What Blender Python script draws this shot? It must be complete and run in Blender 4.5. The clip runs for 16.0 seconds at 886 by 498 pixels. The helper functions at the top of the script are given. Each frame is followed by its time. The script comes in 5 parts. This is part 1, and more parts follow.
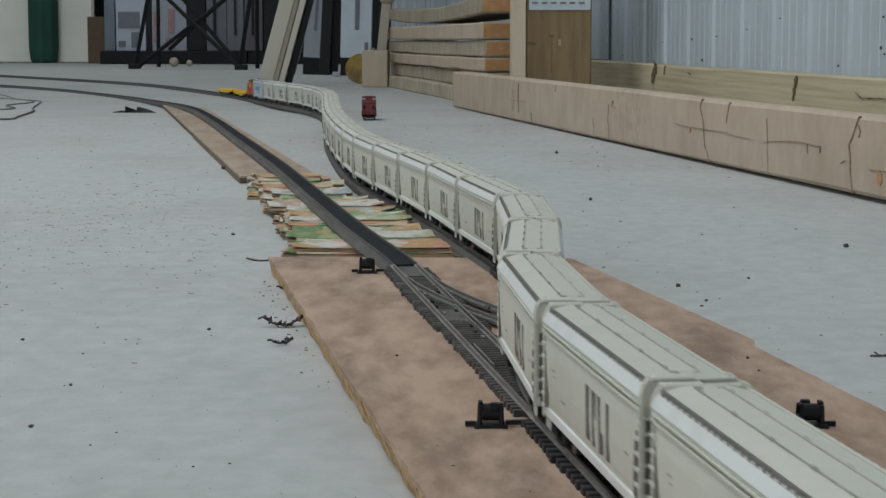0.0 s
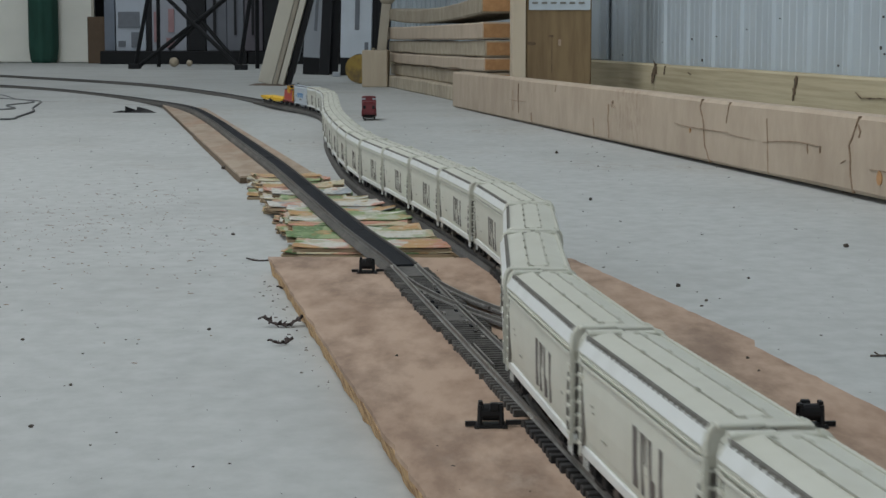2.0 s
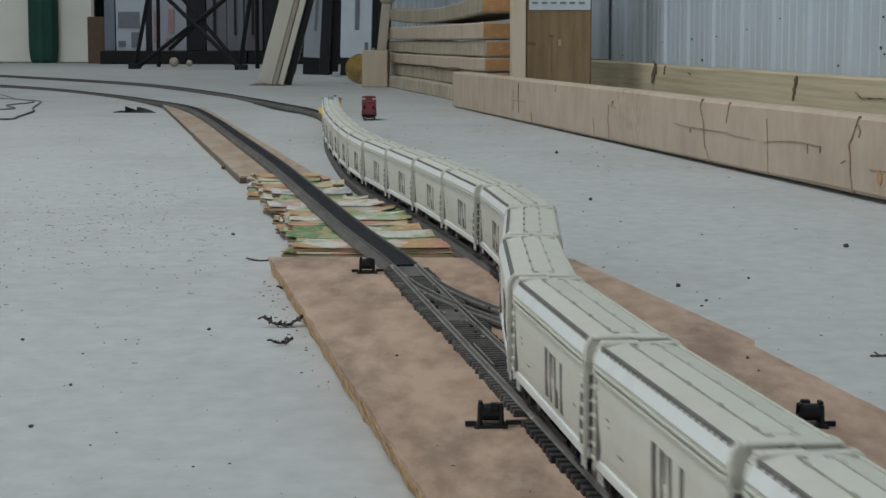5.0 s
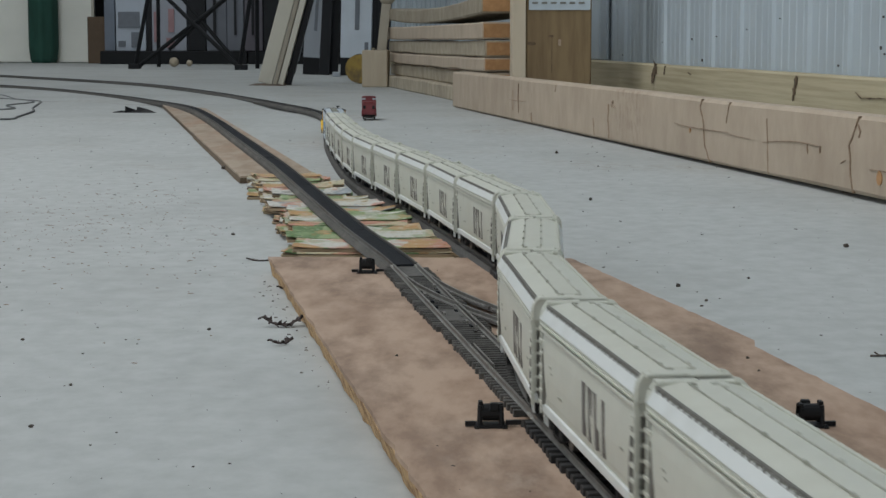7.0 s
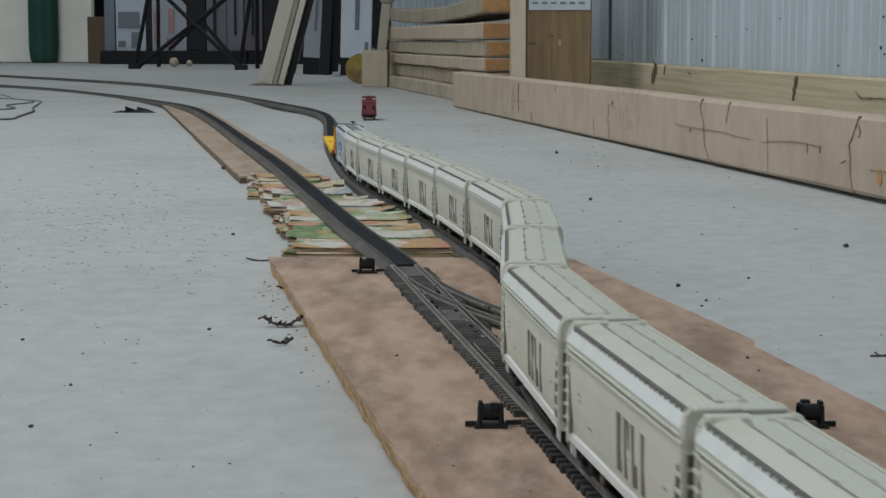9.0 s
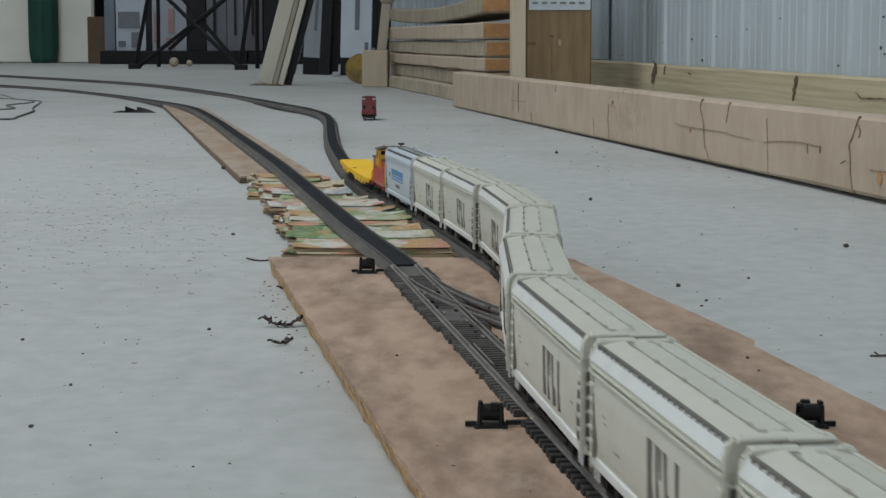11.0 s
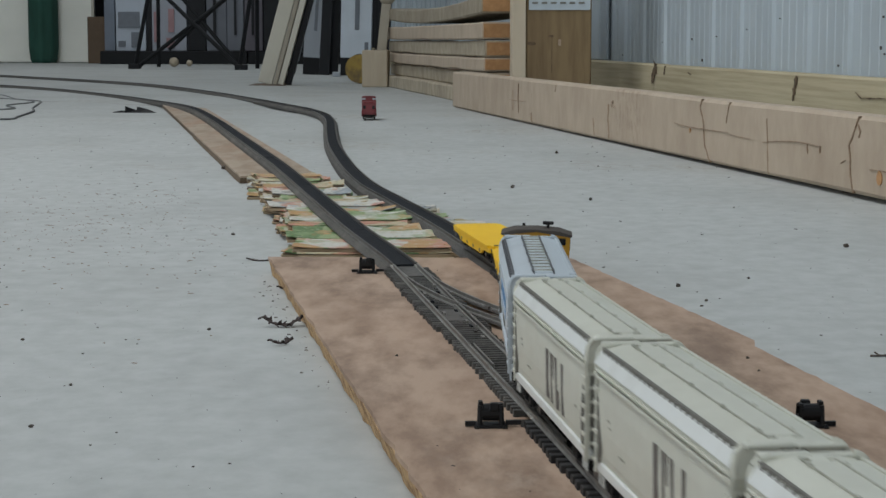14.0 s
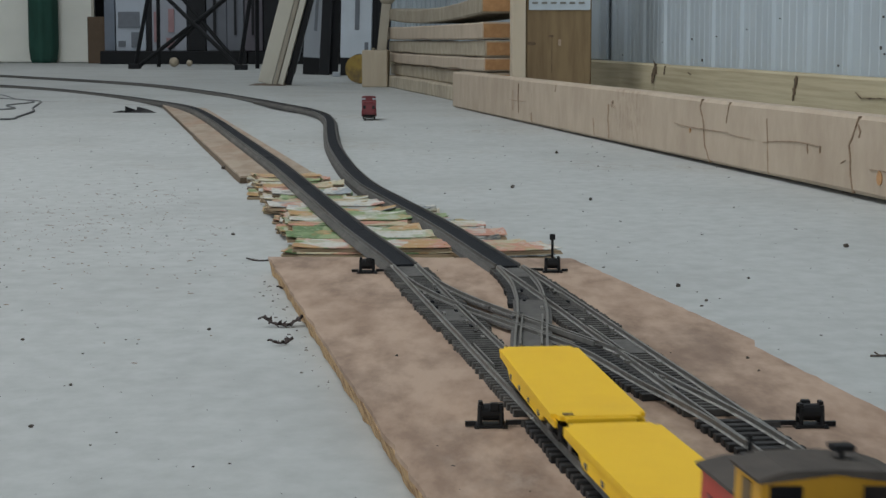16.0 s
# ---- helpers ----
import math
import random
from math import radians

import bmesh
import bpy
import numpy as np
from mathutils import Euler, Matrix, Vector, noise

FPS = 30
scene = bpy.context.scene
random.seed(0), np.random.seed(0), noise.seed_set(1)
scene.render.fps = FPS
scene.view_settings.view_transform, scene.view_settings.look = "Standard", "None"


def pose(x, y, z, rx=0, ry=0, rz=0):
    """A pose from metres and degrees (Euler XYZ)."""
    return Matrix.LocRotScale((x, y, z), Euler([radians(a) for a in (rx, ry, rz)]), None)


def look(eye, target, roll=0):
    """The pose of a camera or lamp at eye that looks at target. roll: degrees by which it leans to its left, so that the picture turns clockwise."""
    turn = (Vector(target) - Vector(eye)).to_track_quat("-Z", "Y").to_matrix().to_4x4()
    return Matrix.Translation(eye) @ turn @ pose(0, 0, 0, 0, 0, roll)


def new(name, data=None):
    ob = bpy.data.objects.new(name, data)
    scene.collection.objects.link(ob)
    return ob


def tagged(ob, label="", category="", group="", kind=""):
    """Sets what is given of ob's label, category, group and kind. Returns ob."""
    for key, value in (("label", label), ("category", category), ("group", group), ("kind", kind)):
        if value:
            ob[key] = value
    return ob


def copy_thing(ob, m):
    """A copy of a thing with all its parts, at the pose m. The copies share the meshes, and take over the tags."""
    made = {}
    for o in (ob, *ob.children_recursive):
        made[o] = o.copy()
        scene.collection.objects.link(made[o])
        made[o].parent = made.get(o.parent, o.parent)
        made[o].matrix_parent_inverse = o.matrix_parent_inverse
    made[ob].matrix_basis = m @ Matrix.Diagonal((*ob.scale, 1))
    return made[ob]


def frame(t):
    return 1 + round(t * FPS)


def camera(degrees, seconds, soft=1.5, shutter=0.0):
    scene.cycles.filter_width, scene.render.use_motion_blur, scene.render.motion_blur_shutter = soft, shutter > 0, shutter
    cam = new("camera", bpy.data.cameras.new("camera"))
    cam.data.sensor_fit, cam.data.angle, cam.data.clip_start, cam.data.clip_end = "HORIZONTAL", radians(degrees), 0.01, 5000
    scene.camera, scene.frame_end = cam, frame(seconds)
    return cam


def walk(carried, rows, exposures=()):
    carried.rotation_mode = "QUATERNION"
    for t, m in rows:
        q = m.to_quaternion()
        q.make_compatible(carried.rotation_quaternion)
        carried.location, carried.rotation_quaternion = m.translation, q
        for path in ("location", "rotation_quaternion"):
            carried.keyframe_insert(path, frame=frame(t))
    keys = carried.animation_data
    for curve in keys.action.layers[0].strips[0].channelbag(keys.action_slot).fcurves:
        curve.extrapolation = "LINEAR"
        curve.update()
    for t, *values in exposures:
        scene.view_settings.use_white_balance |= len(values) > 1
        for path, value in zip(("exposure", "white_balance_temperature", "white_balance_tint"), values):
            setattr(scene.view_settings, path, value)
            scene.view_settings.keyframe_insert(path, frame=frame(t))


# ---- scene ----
cam = camera(26.73, 16.0, soft=1.5, shutter=0.5)
EYE = (0.0, 0.0, 0.17)
AIM = pose(*EYE, 90 - 6.415, 0, 0)
walk(cam, [(0, AIM), (16.0, AIM)], [(0, 0.0, 6500, 10), (16.0, 0.0, 6500, 10)])

# ---- light: overcast sky, unseen open doors of the shed, added roof fill ----
world = bpy.data.worlds.new("sky")
world.use_nodes = True
scene.world = world
wn = world.node_tree.nodes
sky = wn.new("ShaderNodeTexSky")
sky.sky_type, sky.sun_disc, sky.sun_elevation, sky.sun_rotation = "NISHITA", False, radians(40), radians(-100)
world.node_tree.links.new(sky.outputs[0], wn["Background"].inputs[0])
wn["Background"].inputs[1].default_value = 0.1


def area(name, m, w, h, power, colour=(0.955, 0.985, 0.975)):
    lamp = bpy.data.lights.new(name, "AREA")
    lamp.shape, lamp.size, lamp.size_y, lamp.energy, lamp.color = "RECTANGLE", w, h, power, colour
    ob = new(name, lamp)
    ob.matrix_basis = m
    return ob


# daylight in the unseen side and back doorways; two fill lamps added overhead
area("doorway_daylight_side", look((-4.97, 1.0, 1.75), (0, 1.0, 1.75)), 5.2, 3.3, 22)
area("doorway_daylight_back", look((-1.2, -6.46, 1.65), (-1.2, 0, 1.65)), 4.2, 3.1, 118)
area("roof_fill_front", pose(-1.5, 1.8, 4.05), 1.8, 5.0, 122)
area("roof_fill_rear", pose(-2.6, 10.0, 4.05), 1.4, 5.0, 72)


# ---- materials ----
def material(name, colour, rough=0.6, metal=0.0, tint=None, grain=60.0, mix=0.5, stain=None, stain_scale=4.0,
             stain_lo=0.5, stain_hi=0.7, bump=0.0, bump_scale=200.0, stretch=(1, 1, 1), per_object=0.0, spec=0.5, patch=None, patch_scale=3.0, sharp=0.175):
    """Principled surface: base colour, fine grain to tint, larger stains, and bump; coordinates in metres."""
    mat = bpy.data.materials.new(name)
    mat.use_nodes = True
    nt = mat.node_tree
    n, l = nt.nodes, nt.links
    b = n["Principled BSDF"]
    b.inputs["Roughness"].default_value, b.inputs["Metallic"].default_value = rough, metal
    b.inputs["Specular IOR Level"].default_value = spec
    tc = n.new("ShaderNodeTexCoord")
    mp = n.new("ShaderNodeMapping")
    mp.inputs["Scale"].default_value = stretch
    l.new(tc.outputs["Object"], mp.inputs[0])
    info = n.new("ShaderNodeObjectInfo")
    sh = n.new("ShaderNodeVectorMath")
    sh.operation = "MULTIPLY_ADD"
    sh.inputs[1].default_value = (1, 1, 1)
    l.new(mp.outputs[0], sh.inputs[0])
    mul = n.new("ShaderNodeMath")
    mul.operation = "MULTIPLY"
    mul.inputs[1].default_value = 13.0 if per_object else 0.0
    l.new(info.outputs["Random"], mul.inputs[0])
    l.new(mul.outputs[0], sh.inputs[2])

    def fog(scale, detail=5.0, r=0.6):
        t = n.new("ShaderNodeTexNoise")
        t.inputs["Scale"].default_value, t.inputs["Detail"].default_value, t.inputs["Roughness"].default_value = scale, detail, r
        l.new(sh.outputs[0], t.inputs["Vector"])
        return t.outputs["Fac"]

    def ramp(src, lo, hi):
        r = n.new("ShaderNodeMapRange")
        r.inputs["From Min"].default_value, r.inputs["From Max"].default_value = lo, hi
        l.new(src, r.inputs["Value"])
        return r.outputs[0]

    def blend(fac, a, bcol, amount):
        m = n.new("ShaderNodeMix")
        m.data_type = "RGBA"
        k = n.new("ShaderNodeMath")
        k.operation = "MULTIPLY"
        k.inputs[1].default_value = amount
        l.new(fac, k.inputs[0])
        l.new(k.outputs[0], m.inputs["Factor"])
        if isinstance(a, tuple):
            m.inputs[6].default_value = (*a, 1)
        else:
            l.new(a, m.inputs[6])
        m.inputs[7].default_value = (*bcol, 1)
        return m.outputs[2]

    tint = tint or tuple(c * 0.7 for c in colour)
    out = blend(ramp(fog(grain), 0.525 - sharp, 0.525 + sharp), tuple(colour), tint, mix)
    if stain:
        out = blend(ramp(fog(stain_scale, 6.0, 0.65), stain_lo, stain_hi), out, stain, 0.8)
    if patch:
        patchy = n.new("ShaderNodeMath")
        patchy.operation = "MULTIPLY"
        l.new(ramp(fog(patch_scale, 3.0, 0.5), 0.56, 0.72), patchy.inputs[0])
        l.new(ramp(fog(patch_scale * 18, 6.0, 0.7), 0.45, 0.65), patchy.inputs[1])
        out = blend(patchy.outputs[0], out, patch, 0.75)
    if per_object:
        hsv = n.new("ShaderNodeHueSaturation")
        v = n.new("ShaderNodeMapRange")
        v.inputs["To Min"].default_value, v.inputs["To Max"].default_value = 1 - per_object, 1 + per_object
        l.new(info.outputs["Random"], v.inputs["Value"])
        l.new(v.outputs[0], hsv.inputs["Value"])
        l.new(out, hsv.inputs["Color"])
        out = hsv.outputs[0]
    l.new(out, b.inputs["Base Color"])
    if bump:
        bp = n.new("ShaderNodeBump")
        bp.inputs["Strength"].default_value, bp.inputs["Distance"].default_value = 0.6, bump
        l.new(fog(bump_scale, 6.0, 0.65), bp.inputs["Height"])
        l.new(bp.outputs[0], b.inputs["Normal"])
    return mat


M = {}
M["concrete"] = material("concrete", (0.43, 0.445, 0.436), 0.76, tint=(0.335, 0.347, 0.336), grain=55, mix=0.7, sharp=0.16, stain=(0.305, 0.310, 0.297),
                         stain_scale=3.0, stain_lo=0.47, stain_hi=0.76, bump=0.0001, bump_scale=260, patch=(0.27, 0.22, 0.165), patch_scale=3.2, stretch=(1, 0.7, 1))
M["plywood"] = material("plywood", (0.41, 0.29, 0.21), 0.72, tint=(0.255, 0.162, 0.108), grain=48, mix=0.9, stain=(0.115, 0.076, 0.056), sharp=0.13,
                        stain_scale=12, stain_lo=0.50, stain_hi=0.76, bump=0.0006, bump_scale=140, stretch=(1, 0.35, 1), patch=(0.46, 0.375, 0.30), patch_scale=6)
M["ply_edge"] = material("ply_edge", (0.50, 0.33, 0.165), 0.85, tint=(0.22, 0.12, 0.055), grain=160, mix=0.95, sharp=0.1, bump=0.0015, bump_scale=300)
M["pine"] = material("pine", (0.475, 0.39, 0.30), 0.78, tint=(0.395, 0.315, 0.235), grain=45, mix=0.75, stain=(0.345, 0.265, 0.195), stain_scale=11, sharp=0.15,
                     stain_lo=0.50, stain_hi=0.74, patch=(0.29, 0.21, 0.15), patch_scale=6, bump=0.0012, bump_scale=90, stretch=(1, 0.6, 0.35), per_object=0.06)
M["grey_pine"] = material("grey_pine", (0.40, 0.345, 0.26), 0.8, tint=(0.27, 0.225, 0.16), grain=60, mix=0.75, stain=(0.25, 0.205, 0.15), stain_scale=9, sharp=0.12,
                          stain_lo=0.5, stain_hi=0.72, bump=0.0014, bump_scale=80, stretch=(1, 0.4, 0.3), per_object=0.18)
M["orange_wood"] = material("orange_wood", (0.42, 0.23, 0.10), 0.75, tint=(0.30, 0.15, 0.06), grain=60, mix=0.8, bump=0.001, bump_scale=200, per_object=0.12)
M["treated"] = material("treated", (0.47, 0.41, 0.275), 0.75, tint=(0.31, 0.255, 0.155), grain=110, mix=0.7, stain=(0.50, 0.45, 0.33), stain_scale=9,
                        bump=0.0008, bump_scale=90, stretch=(1, 0.025, 1), sharp=0.12)
M["post_wood"] = material("post_wood", (0.21, 0.145, 0.072), 0.75, tint=(0.125, 0.08, 0.038), grain=50, mix=0.85, stain=(0.155, 0.10, 0.048), stain_scale=6, bump=0.0006, bump_scale=90, stretch=(1, 1, 0.1), sharp=0.12)
M["steel_wall"] = material("steel_wall", (0.43, 0.495, 0.54), 0.42, tint=(0.385, 0.445, 0.49), grain=6, mix=0.6, stain=(0.335, 0.385, 0.42), stain_scale=3.5, stretch=(1, 1, 0.25), patch=(0.30, 0.34, 0.37), patch_scale=4)
M["white_panel"] = material("white_panel", (0.86, 0.865, 0.80), 0.5, tint=(0.76, 0.77, 0.71), grain=5)
M["roof_steel"] = material("roof_steel", (0.5, 0.52, 0.53), 0.5, grain=5, mix=0.3)
M["green_cloth"] = material("green_cloth", (0.018, 0.085, 0.062), 0.8, tint=(0.010, 0.050, 0.036), grain=14, mix=0.8, bump=0.003, bump_scale=20, stretch=(1, 1, 0.25))
M["black_steel"] = material("black_steel", (0.007, 0.008, 0.010), 0.55, grain=40, spec=0.25)
# near black: gloom of the far wall and store gaps put into colour
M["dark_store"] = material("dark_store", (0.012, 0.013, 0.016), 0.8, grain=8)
M["foam_wrap"] = material("foam_wrap", (0.36, 0.39, 0.43), 0.6, tint=(0.3, 0.33, 0.37), grain=7)
M["card"] = material("card", (0.13, 0.09, 0.06), 0.85, grain=20)
M["pink_foam"] = material("pink_foam", (0.36, 0.22, 0.23), 0.8, grain=20)
# worn yellow, darkened in colour for the shadow the drum lies in
M["brass"] = material("brass", (0.33, 0.22, 0.03), 0.45, tint=(0.20, 0.12, 0.02), grain=30, mix=0.8, stain=(0.07, 0.05, 0.025), stain_scale=15)
M["roadbed"] = material("roadbed", (0.125, 0.120, 0.112), 0.85, tint=(0.065, 0.063, 0.060), grain=500, mix=0.85, bump=0.0005, bump_scale=700, stain=(0.16, 0.15, 0.137), stain_scale=16, spec=0.1)
M["centre_bed"] = material("centre_bed", (0.013, 0.0145, 0.018), 0.8, tint=(0.024, 0.026, 0.030), grain=400, mix=0.8, stain=(0.045, 0.045, 0.046), stain_scale=14, stain_lo=0.55, stain_hi=0.85, bump=0.0003, bump_scale=500, spec=0.1)
M["tie"] = material("tie", (0.060, 0.058, 0.056), 0.7, tint=(0.105, 0.10, 0.093), grain=260, mix=0.85, stain=(0.125, 0.118, 0.108), stain_scale=22, stain_lo=0.5, stain_hi=0.75, per_object=0.25, spec=0.15)
M["rail"] = material("rail", (0.26, 0.25, 0.23), 0.42, 0.5, tint=(0.15, 0.142, 0.13), grain=160, mix=0.8, stain=(0.19, 0.175, 0.15), stain_scale=25)
M["tie_black"] = material("tie_black", (0.018, 0.018, 0.019), 0.6, tint=(0.040, 0.038, 0.036), grain=260, mix=0.7, per_object=0.3, spec=0.2)
M["rail_dull"] = material("rail_dull", (0.125, 0.12, 0.112), 0.6, 0.3, tint=(0.075, 0.072, 0.068), grain=120, mix=0.8, stain=(0.06, 0.057, 0.053), stain_scale=12, spec=0.2)
M["bare_metal"] = material("bare_metal", (0.52, 0.51, 0.48), 0.35, 0.6, tint=(0.35, 0.34, 0.31), grain=300)
M["web_grey"] = material("web_grey", (0.095, 0.091, 0.086), 0.7, tint=(0.15, 0.143, 0.133), grain=220, mix=0.8, stain=(0.06, 0.058, 0.055), stain_scale=25, spec=0.15)
M["switch_black"] = material("switch_black", (0.012, 0.012, 0.013), 0.45, grain=200, spec=0.15)
M["hopper_grey"] = material("hopper_grey", (0.545, 0.55, 0.48), 0.45, tint=(0.50, 0.503, 0.435), grain=110, mix=0.6, stain=(0.47, 0.468, 0.40), stain_scale=22, stain_lo=0.48, stain_hi=0.75, bump=0.0001, bump_scale=500, per_object=0.03)
# white of sills and steps; on the fascia it paints the caught light
M["hopper_white_lit"] = material("hopper_white_lit", (0.65, 0.67, 0.655), 0.38, tint=(0.60, 0.62, 0.605), grain=120, mix=0.5, stain=(0.55, 0.56, 0.53), stain_scale=30)
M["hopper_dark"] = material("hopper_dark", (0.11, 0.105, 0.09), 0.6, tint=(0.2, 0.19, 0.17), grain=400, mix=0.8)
M["hopper_line"] = material("hopper_line", (0.25, 0.25, 0.205), 0.6, tint=(0.40, 0.40, 0.34), grain=140, mix=0.9, sharp=0.1)
M["hopper_seam"] = material("hopper_seam", (0.40, 0.40, 0.345), 0.6, tint=(0.48, 0.48, 0.42), grain=140, mix=0.9)
M["mark"] = material("mark", (0.085, 0.074, 0.068), 0.6, tint=(0.14, 0.127, 0.113), grain=260, mix=0.8)
M["truck_black"] = material("truck_black", (0.013, 0.013, 0.014), 0.6, grain=300, spec=0.15)
M["wheel"] = material("wheel", (0.2, 0.19, 0.18), 0.35, 0.8, grain=200)
M["blue_grey"] = material("blue_grey", (0.47, 0.525, 0.57), 0.42, tint=(0.43, 0.485, 0.53), grain=120, stain=(0.39, 0.435, 0.475), stain_scale=25, bump=0.0001, bump_scale=500)
M["blue_paint"] = material("blue_paint", (0.045, 0.19, 0.40), 0.45, tint=(0.06, 0.23, 0.45), grain=120)
M["roof_dark"] = material("roof_dark", (0.075, 0.08, 0.09), 0.6, grain=300, mix=0.7)
M["yellow"] = material("yellow", (0.86, 0.53, 0.022), 0.5, tint=(0.80, 0.47, 0.018), grain=40, mix=0.6, stain=(0.78, 0.47, 0.025), stain_scale=14, spec=0.22, bump=0.00008, bump_scale=400)
M["cab_yellow"] = material("cab_yellow", (0.56, 0.30, 0.028), 0.5, tint=(0.46, 0.235, 0.022), grain=70, mix=0.7, spec=0.25)
M["cab_red"] = material("cab_red", (0.42, 0.062, 0.042), 0.5, tint=(0.36, 0.05, 0.034), grain=90, mix=0.7, stain=(0.44, 0.09, 0.065), stain_scale=40, spec=0.25)
M["cab_roof"] = material("cab_roof", (0.072, 0.063, 0.057), 0.8, tint=(0.11, 0.095, 0.082), grain=160, mix=0.8, stain=(0.05, 0.045, 0.042), stain_scale=40, spec=0.15)
M["cab_brown"] = material("cab_brown", (0.12, 0.075, 0.03), 0.6, grain=300, mix=0.7)
M["dark_red"] = material("dark_red", (0.15, 0.010, 0.016), 0.45, tint=(0.10, 0.008, 0.012), grain=100)
M["window_red"] = material("window_red", (0.13, 0.012, 0.012), 0.35, grain=100)
M["pane"] = material("pane", (0.01, 0.01, 0.012), 0.1)
M["debris"] = material("debris", (0.075, 0.060, 0.050), 0.85, grain=300, per_object=0.3)
M["dust_brown"] = material("dust_brown", (0.27, 0.20, 0.145), 0.9, grain=300)
M["dust_grey"] = material("dust_grey", (0.22, 0.20, 0.18), 0.9, tint=(0.08, 0.06, 0.05), grain=150, mix=0.9, sharp=0.06)
M["leaf"] = material("leaf", (0.050, 0.034, 0.030), 0.85, tint=(0.022, 0.015, 0.014), grain=200, mix=0.9)
M["crack"] = material("crack", (0.22, 0.15, 0.10), 0.9, tint=(0.36, 0.275, 0.20), grain=150, mix=0.9, sharp=0.12)
M["knot_dark"] = material("knot_dark", (0.075, 0.048, 0.028), 0.9, tint=(0.20, 0.14, 0.08), grain=90, mix=0.8)
M["faint_line"] = material("faint_line", (0.35, 0.265, 0.195), 0.85, tint=(0.44, 0.35, 0.265), grain=90, mix=0.95, sharp=0.1)
M["pine_up"] = material("pine_up", (0.48, 0.41, 0.31), 0.7, tint=(0.36, 0.3, 0.22), grain=20, mix=0.8, bump=0.001, bump_scale=60, stretch=(1, 1, 0.12), per_object=0.1)
M["grey_up"] = material("grey_up", (0.36, 0.33, 0.27), 0.75, tint=(0.25, 0.22, 0.17), grain=20, mix=0.8, bump=0.001, bump_scale=60, stretch=(1, 1, 0.12), per_object=0.1)
M["pale_board"] = material("pale_board", (0.50, 0.48, 0.41), 0.6, tint=(0.42, 0.4, 0.34), grain=12, stretch=(1, 1, 0.15))
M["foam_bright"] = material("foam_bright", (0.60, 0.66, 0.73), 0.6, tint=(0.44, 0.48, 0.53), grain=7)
# foam_dim to store_mauve: sheet hues, darkened for the poor light at the far pallets
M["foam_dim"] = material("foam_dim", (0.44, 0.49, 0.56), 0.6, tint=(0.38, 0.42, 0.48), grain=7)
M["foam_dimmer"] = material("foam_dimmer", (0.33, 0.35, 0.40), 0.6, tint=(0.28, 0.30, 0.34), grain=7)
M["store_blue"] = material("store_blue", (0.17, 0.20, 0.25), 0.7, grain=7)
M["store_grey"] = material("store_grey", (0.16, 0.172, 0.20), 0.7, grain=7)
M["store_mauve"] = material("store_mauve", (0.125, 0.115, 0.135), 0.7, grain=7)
M["print_grey"] = material("print_grey", (0.17, 0.19, 0.22), 0.7, grain=30)
M["shade_steel"] = material("shade_steel", (0.33, 0.38, 0.42), 0.5, grain=10)
M["red_wire"] = material("red_wire", (0.33, 0.29, 0.28), 0.6, grain=60)
M["plank_brown"] = material("plank_brown", (0.36, 0.285, 0.215), 0.7, tint=(0.25, 0.18, 0.12), grain=40, mix=0.8, stain=(0.32, 0.19, 0.12), stain_scale=9, bump=0.0006, bump_scale=90, stretch=(1, 0.25, 1), sharp=0.1)
M["plank_edge"] = material("plank_edge", (0.13, 0.09, 0.055), 0.8, grain=60, mix=0.8)
M["pages"] = material("pages", (0.34, 0.26, 0.17), 0.85, tint=(0.15, 0.10, 0.055), grain=90, mix=0.9, stretch=(0.3, 1, 8), per_object=0.3, sharp=0.08)


